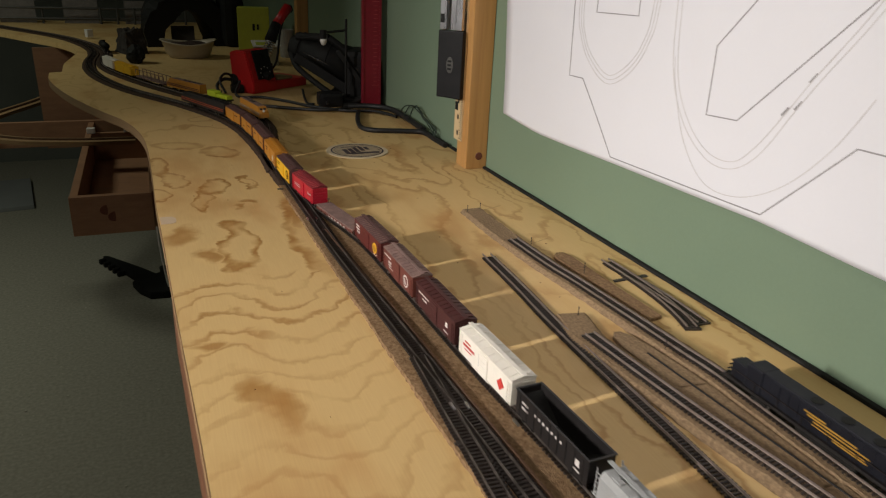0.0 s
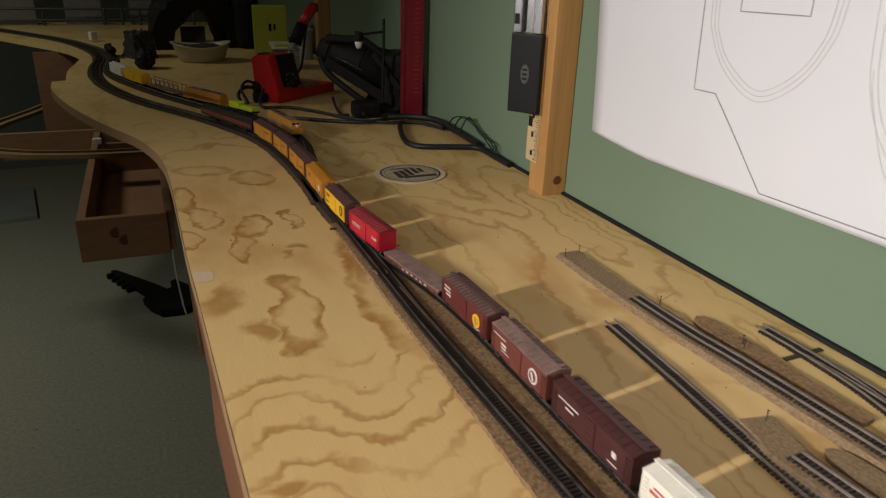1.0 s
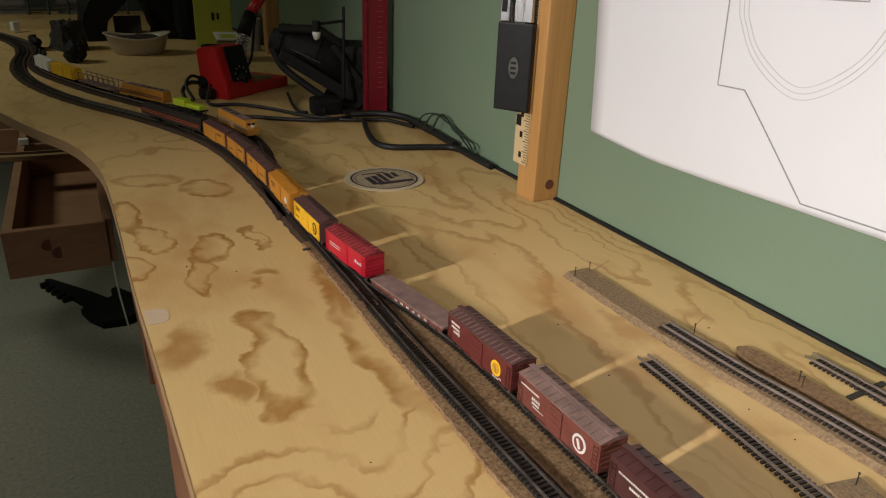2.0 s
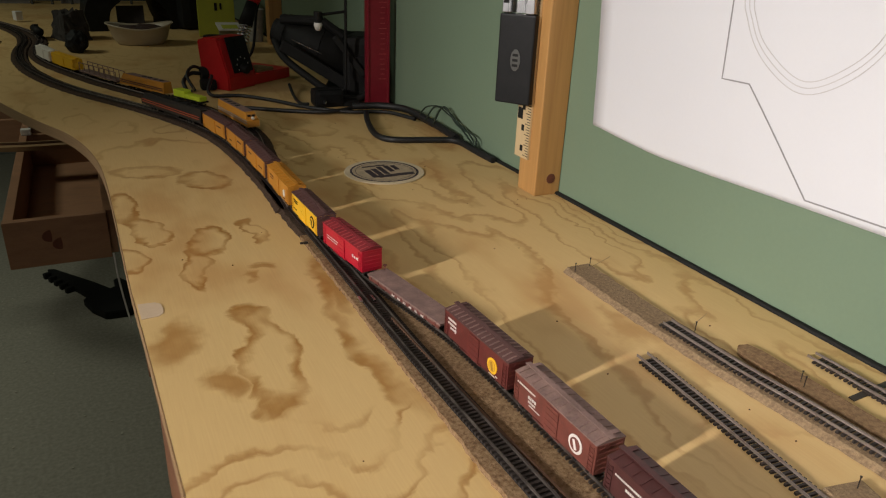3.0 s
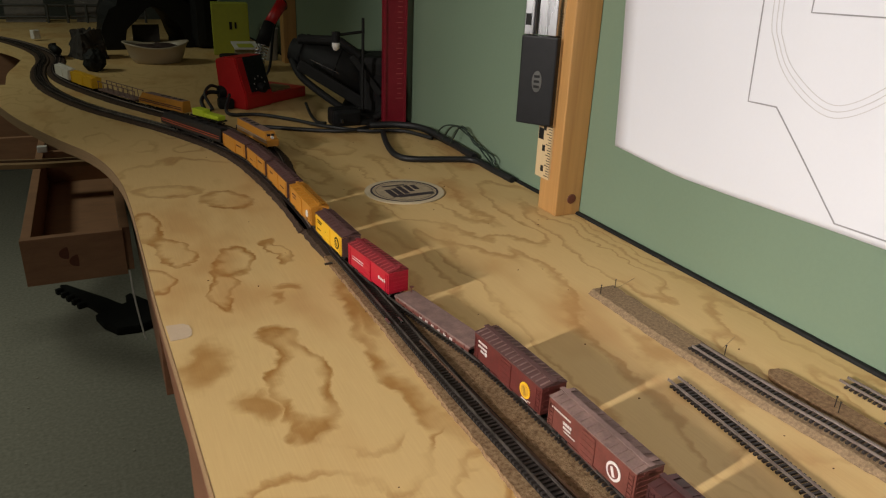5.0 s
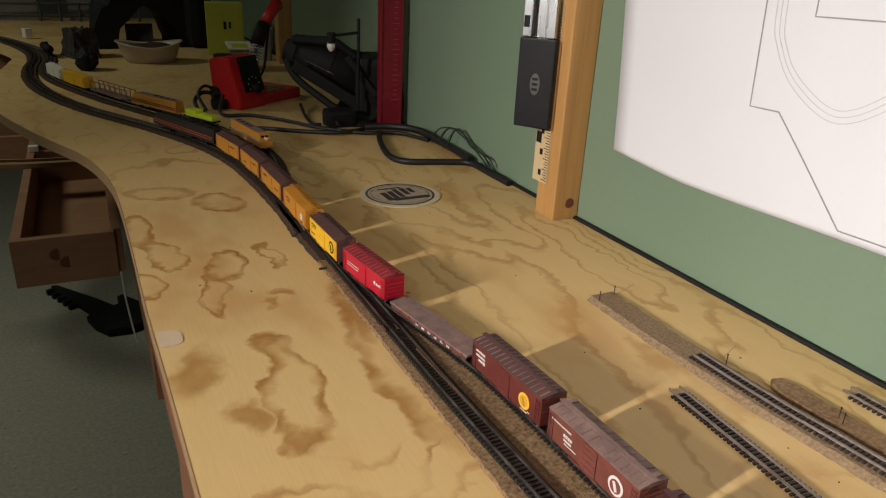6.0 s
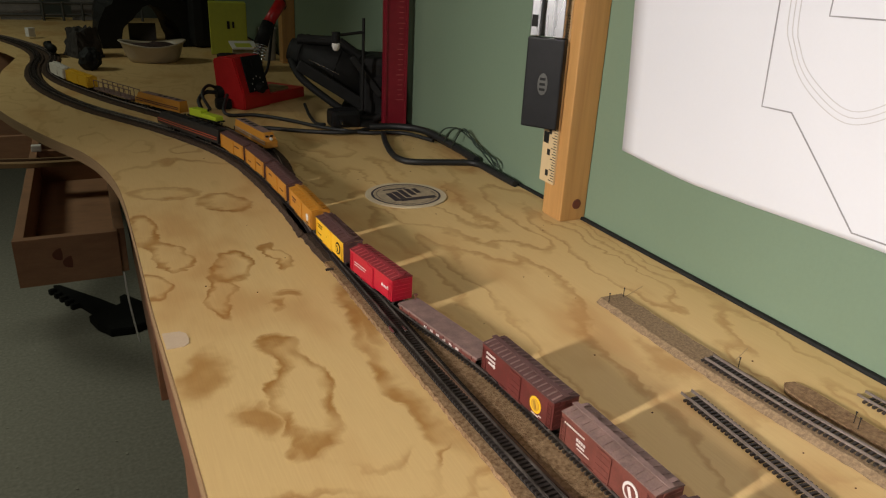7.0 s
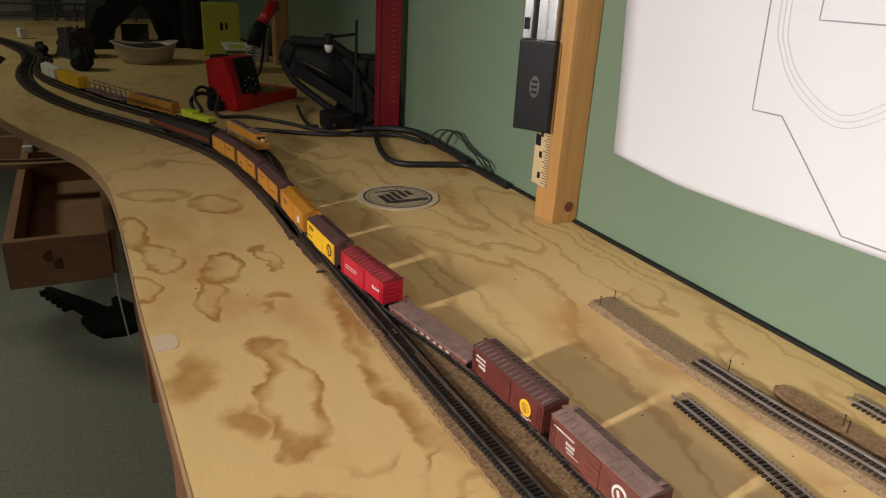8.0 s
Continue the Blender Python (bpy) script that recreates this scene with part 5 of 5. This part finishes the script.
part("packet", one((0, -0.005, 0.062), (0.085, 0.10, 0.004), 0.001, pose(0, 0, 0, 4, 0, 6)), WHITEP, pk)
part("packet_print", one((-0.012, -0.02, 0.0645), (0.040, 0.05, 0.001), 0, pose(0, 0, 0, 4, 0, 6)), LIME, pk)
bd = thing("scenery_block", "dark brown rough scenery block beside the curve", "scenery", at=pose(-0.540, 2.98, T, 0, 0, 20))
bm = bmesh.new()
bmesh.ops.create_cube(bm, size=1)
bmesh.ops.subdivide_edges(bm, edges=list(bm.edges), cuts=7, use_grid_fill=True)
for v in bm.verts:
    k = 1 + 0.22 * noise.noise(v.co * 3.2) + 0.10 * noise.noise(v.co * 9)
    taper = 1 - 0.35 * (v.co.z + 0.5)
    v.co = Vector((v.co.x * 0.078 * k * taper, v.co.y * 0.10 * k * taper, (v.co.z + 0.5) * 0.074 * (1 + 0.3 * noise.noise(v.co * 2.3))))
part("block", bm, GREYC, bd)
rk = bmesh.new()
bmesh.ops.create_icosphere(rk, subdivisions=3, radius=1)
for v in rk.verts:
    k = 1 + 0.25 * noise.noise(v.co * 2.1) + 0.1 * noise.noise(v.co * 6)
    v.co = Vector((v.co.x * 0.026 * k, v.co.y * 0.034 * k, max(0, 0.024 + v.co.z * 0.030 * k)))
thing("rock_lump", "dark lump of scenery plaster", "scenery", rk, BLACKM, at=pose(-0.530, 2.73, T))
rl = thing("dark_freight_car", "dark model tank car standing on the far curve", "model train car", at=pose(-0.624, 2.99, RTOP, 0, 0, 100))
part("tank", cyl(bmesh.new(), (-0.045, 0, 0.016), (0.045, 0, 0.016), 0.0105, n=18), BLACKM, rl, smooth=True)
part("dome", cyl(bmesh.new(), (0, 0, 0.024), (0, 0, 0.031), 0.005, n=12), BLACKM, rl)
part("sill", one((0, 0, 0.006), (0.095, 0.008, 0.003)), BLACKM, rl)
trucks(rl, 0.095)
wb = thing("white_block", "small white block beside the far track", "block", one((0, 0, 0.014), (0.022, 0.022, 0.028), 0.002), WHITEP, at=pose(-0.690, 3.42, T + 0.005, 0, 0, 30))

rg = thing("wire_rack", "low grey metal rail rack at the far end of the bench", "rack", at=pose(-0.70, 4.02, T))
STL = mat("dull_grey_metal", (0.12, 0.12, 0.115), 0.5, metal=0.5)
for z in (0.022, 0.066):
    part("rail", cyl(bmesh.new(), (-0.50, 0, z), (0.40, 0.04, z), 0.005, n=8), STL, rg)
for x in (-0.48, -0.2, 0.03, 0.10, 0.17, 0.28, 0.39):
    part("upright", cyl(bmesh.new(), (x, 0.02, 0), (x, 0.02, 0.070), 0.005, n=8), STL, rg)
for x in (-0.30, -0.05, 0.2):
    part("panel", one((x, 0.06, 0.05), (0.14, 0.006, 0.1)), mat("dim_panel%d" % int(100 * x + 50), (0.22, 0.20, 0.19), 0.7), rg)

# ---- the lower deck beyond the bench ----
BOARD = mat("raw_pine_board", (0.36, 0.185, 0.098), 0.65, stretch=(2, 6, 8), scale=8, fine=120, var=0.25)
ld = thing("open_grid_benchwork", "open pine frame of the lower layout deck", "frame")
part("end_board", one((-0.622, 2.2895, 0.679), (0.194, 0.019, 0.103), 0.001), BOARD, ld, "pine end board with twin dark knots")
for x, z in ((-0.634, 0.693), (-0.617, 0.674)):
    k = lathe([(0.018, 0), (0.017, 0.0005), (0.002, 0.0008)], 18, 0.75)
    bmesh.ops.transform(k, matrix=pose(x, 2.2805, z, 90, 0, 15), verts=k.verts)
    part("knot", k, KNOT, ld)
part("side_board", one((-0.7085, 2.76, 0.679), (0.019, 0.92, 0.100), 0.001), BOARD, ld)
part("side_board", one((-0.520, 2.76, 0.679), (0.019, 0.92, 0.100), 0.001), BOARD, ld)
part("cross_board", one((-0.62, 3.03, 0.679), (0.19, 0.019, 0.100), 0.001), BOARD, ld)
part("cross_board", one((-0.86, 3.22, 0.690), (0.62, 0.019, 0.089), 0.001), BOARD, ld)
part("back_panel", one((-0.62, 3.3, 0.80), (0.5, 0.012, 0.36)), BOARD, ld)
part("bottom_panel", one((-0.614, 2.66, 0.634), (0.168, 0.72, 0.006)), BOARD, ld)
for x, y in ((-0.700, 2.985), (-0.585, 2.985)):
    thing("clamp_block", "small white plastic block on the lower frame", "clip", one((0, 0, 0.009), (0.026, 0.020, 0.018), 0.002), WHITEP, at=pose(x, y + 0.04, 0.7295), group="white frame blocks")
LOW = [(-0.56, 2.86), (-0.72, 2.87), (-0.90, 2.92), (-1.03, 3.03), (-1.07, 3.18), (-1.02, 3.36), (-0.93, 3.58), (-0.86, 3.80), (-0.80, 4.0)]
lr = thing("lower_roadbed", "curved plywood roadbed strip of the lower deck", "roadbed")
part("strip", sweep(smooth_line(LOW, 0.02), [(0.028, -0.012), (-0.028, -0.012), (-0.028, 0), (0.028, 0)], 0.7425), PLYEDGE, lr)
for s in (-1, 1):
    part("rail", sweep(smooth_line(LOW, 0.02), [(s * 0.005 - 0.0009, 0), (s * 0.005 + 0.0009, 0), (s * 0.005 + 0.0009, 0.004), (s * 0.005 - 0.0009, 0.004)], 0.7425), RAILB, lr)

# ---- on the floor ----
br = thing("toothed_shape", "flat black toothed shape on the carpet", "bracket", at=pose(-0.600, 3.385, 0, 0, 0, 119))
# local x runs along the arm, away from the head
arm = extrude_poly([(-0.02, -0.060), (0.10, -0.050), (0.33, -0.015), (0.345, 0.004), (0.30, 0.012), (-0.02, 0.025)], 0, 0.024, 0.002)
part("arm", arm, BLACKM, br)
for i in range(5):
    part("tooth", one((0.135 + i * 0.045, 0.026 - i * 0.003, 0.012), (0.018, 0.046, 0.022), 0.003), BLACKM, br)
head = extrude_poly([(0.0, -0.075), (-0.01, 0.060), (-0.09, 0.075), (-0.165, 0.070), (-0.205, 0.010), (-0.205, -0.055), (-0.08, -0.135), (0.06, -0.125), (0.055, -0.100)], 0, 0.030, 0.003)
part("head", head, BLACKM, br)
bm = bmesh.new()
for i in range(130):
    r = random.uniform(0.0012, 0.0032)
    box(bm, (random.uniform(-1.6, -0.5), random.uniform(1.2, 3.6), r * 0.4), (r * 2, r * random.uniform(1, 3), r * 0.8))
thing("carpet_lint", "pale flecks of lint and sawdust on the carpet", "debris", bm, mat("pale_lint", (0.50, 0.47, 0.38), 0.9), kind="stuff")
thing("floor_board", "pale grey board lying on the carpet", "board", one((0, 0, 0.012), (0.9, 0.55, 0.024), 0.003), FLOORP, at=pose(-1.62, 4.75, 0, 0, 0, 8))
cable("white_wire", [(-0.522, 2.27, 0.64), (-0.520, 2.26, 0.58), (-0.512, 2.25, 0.50), (-0.507, 2.25, 0.47)], 0.002, "thin white wire hanging under the bench", WHITEP)
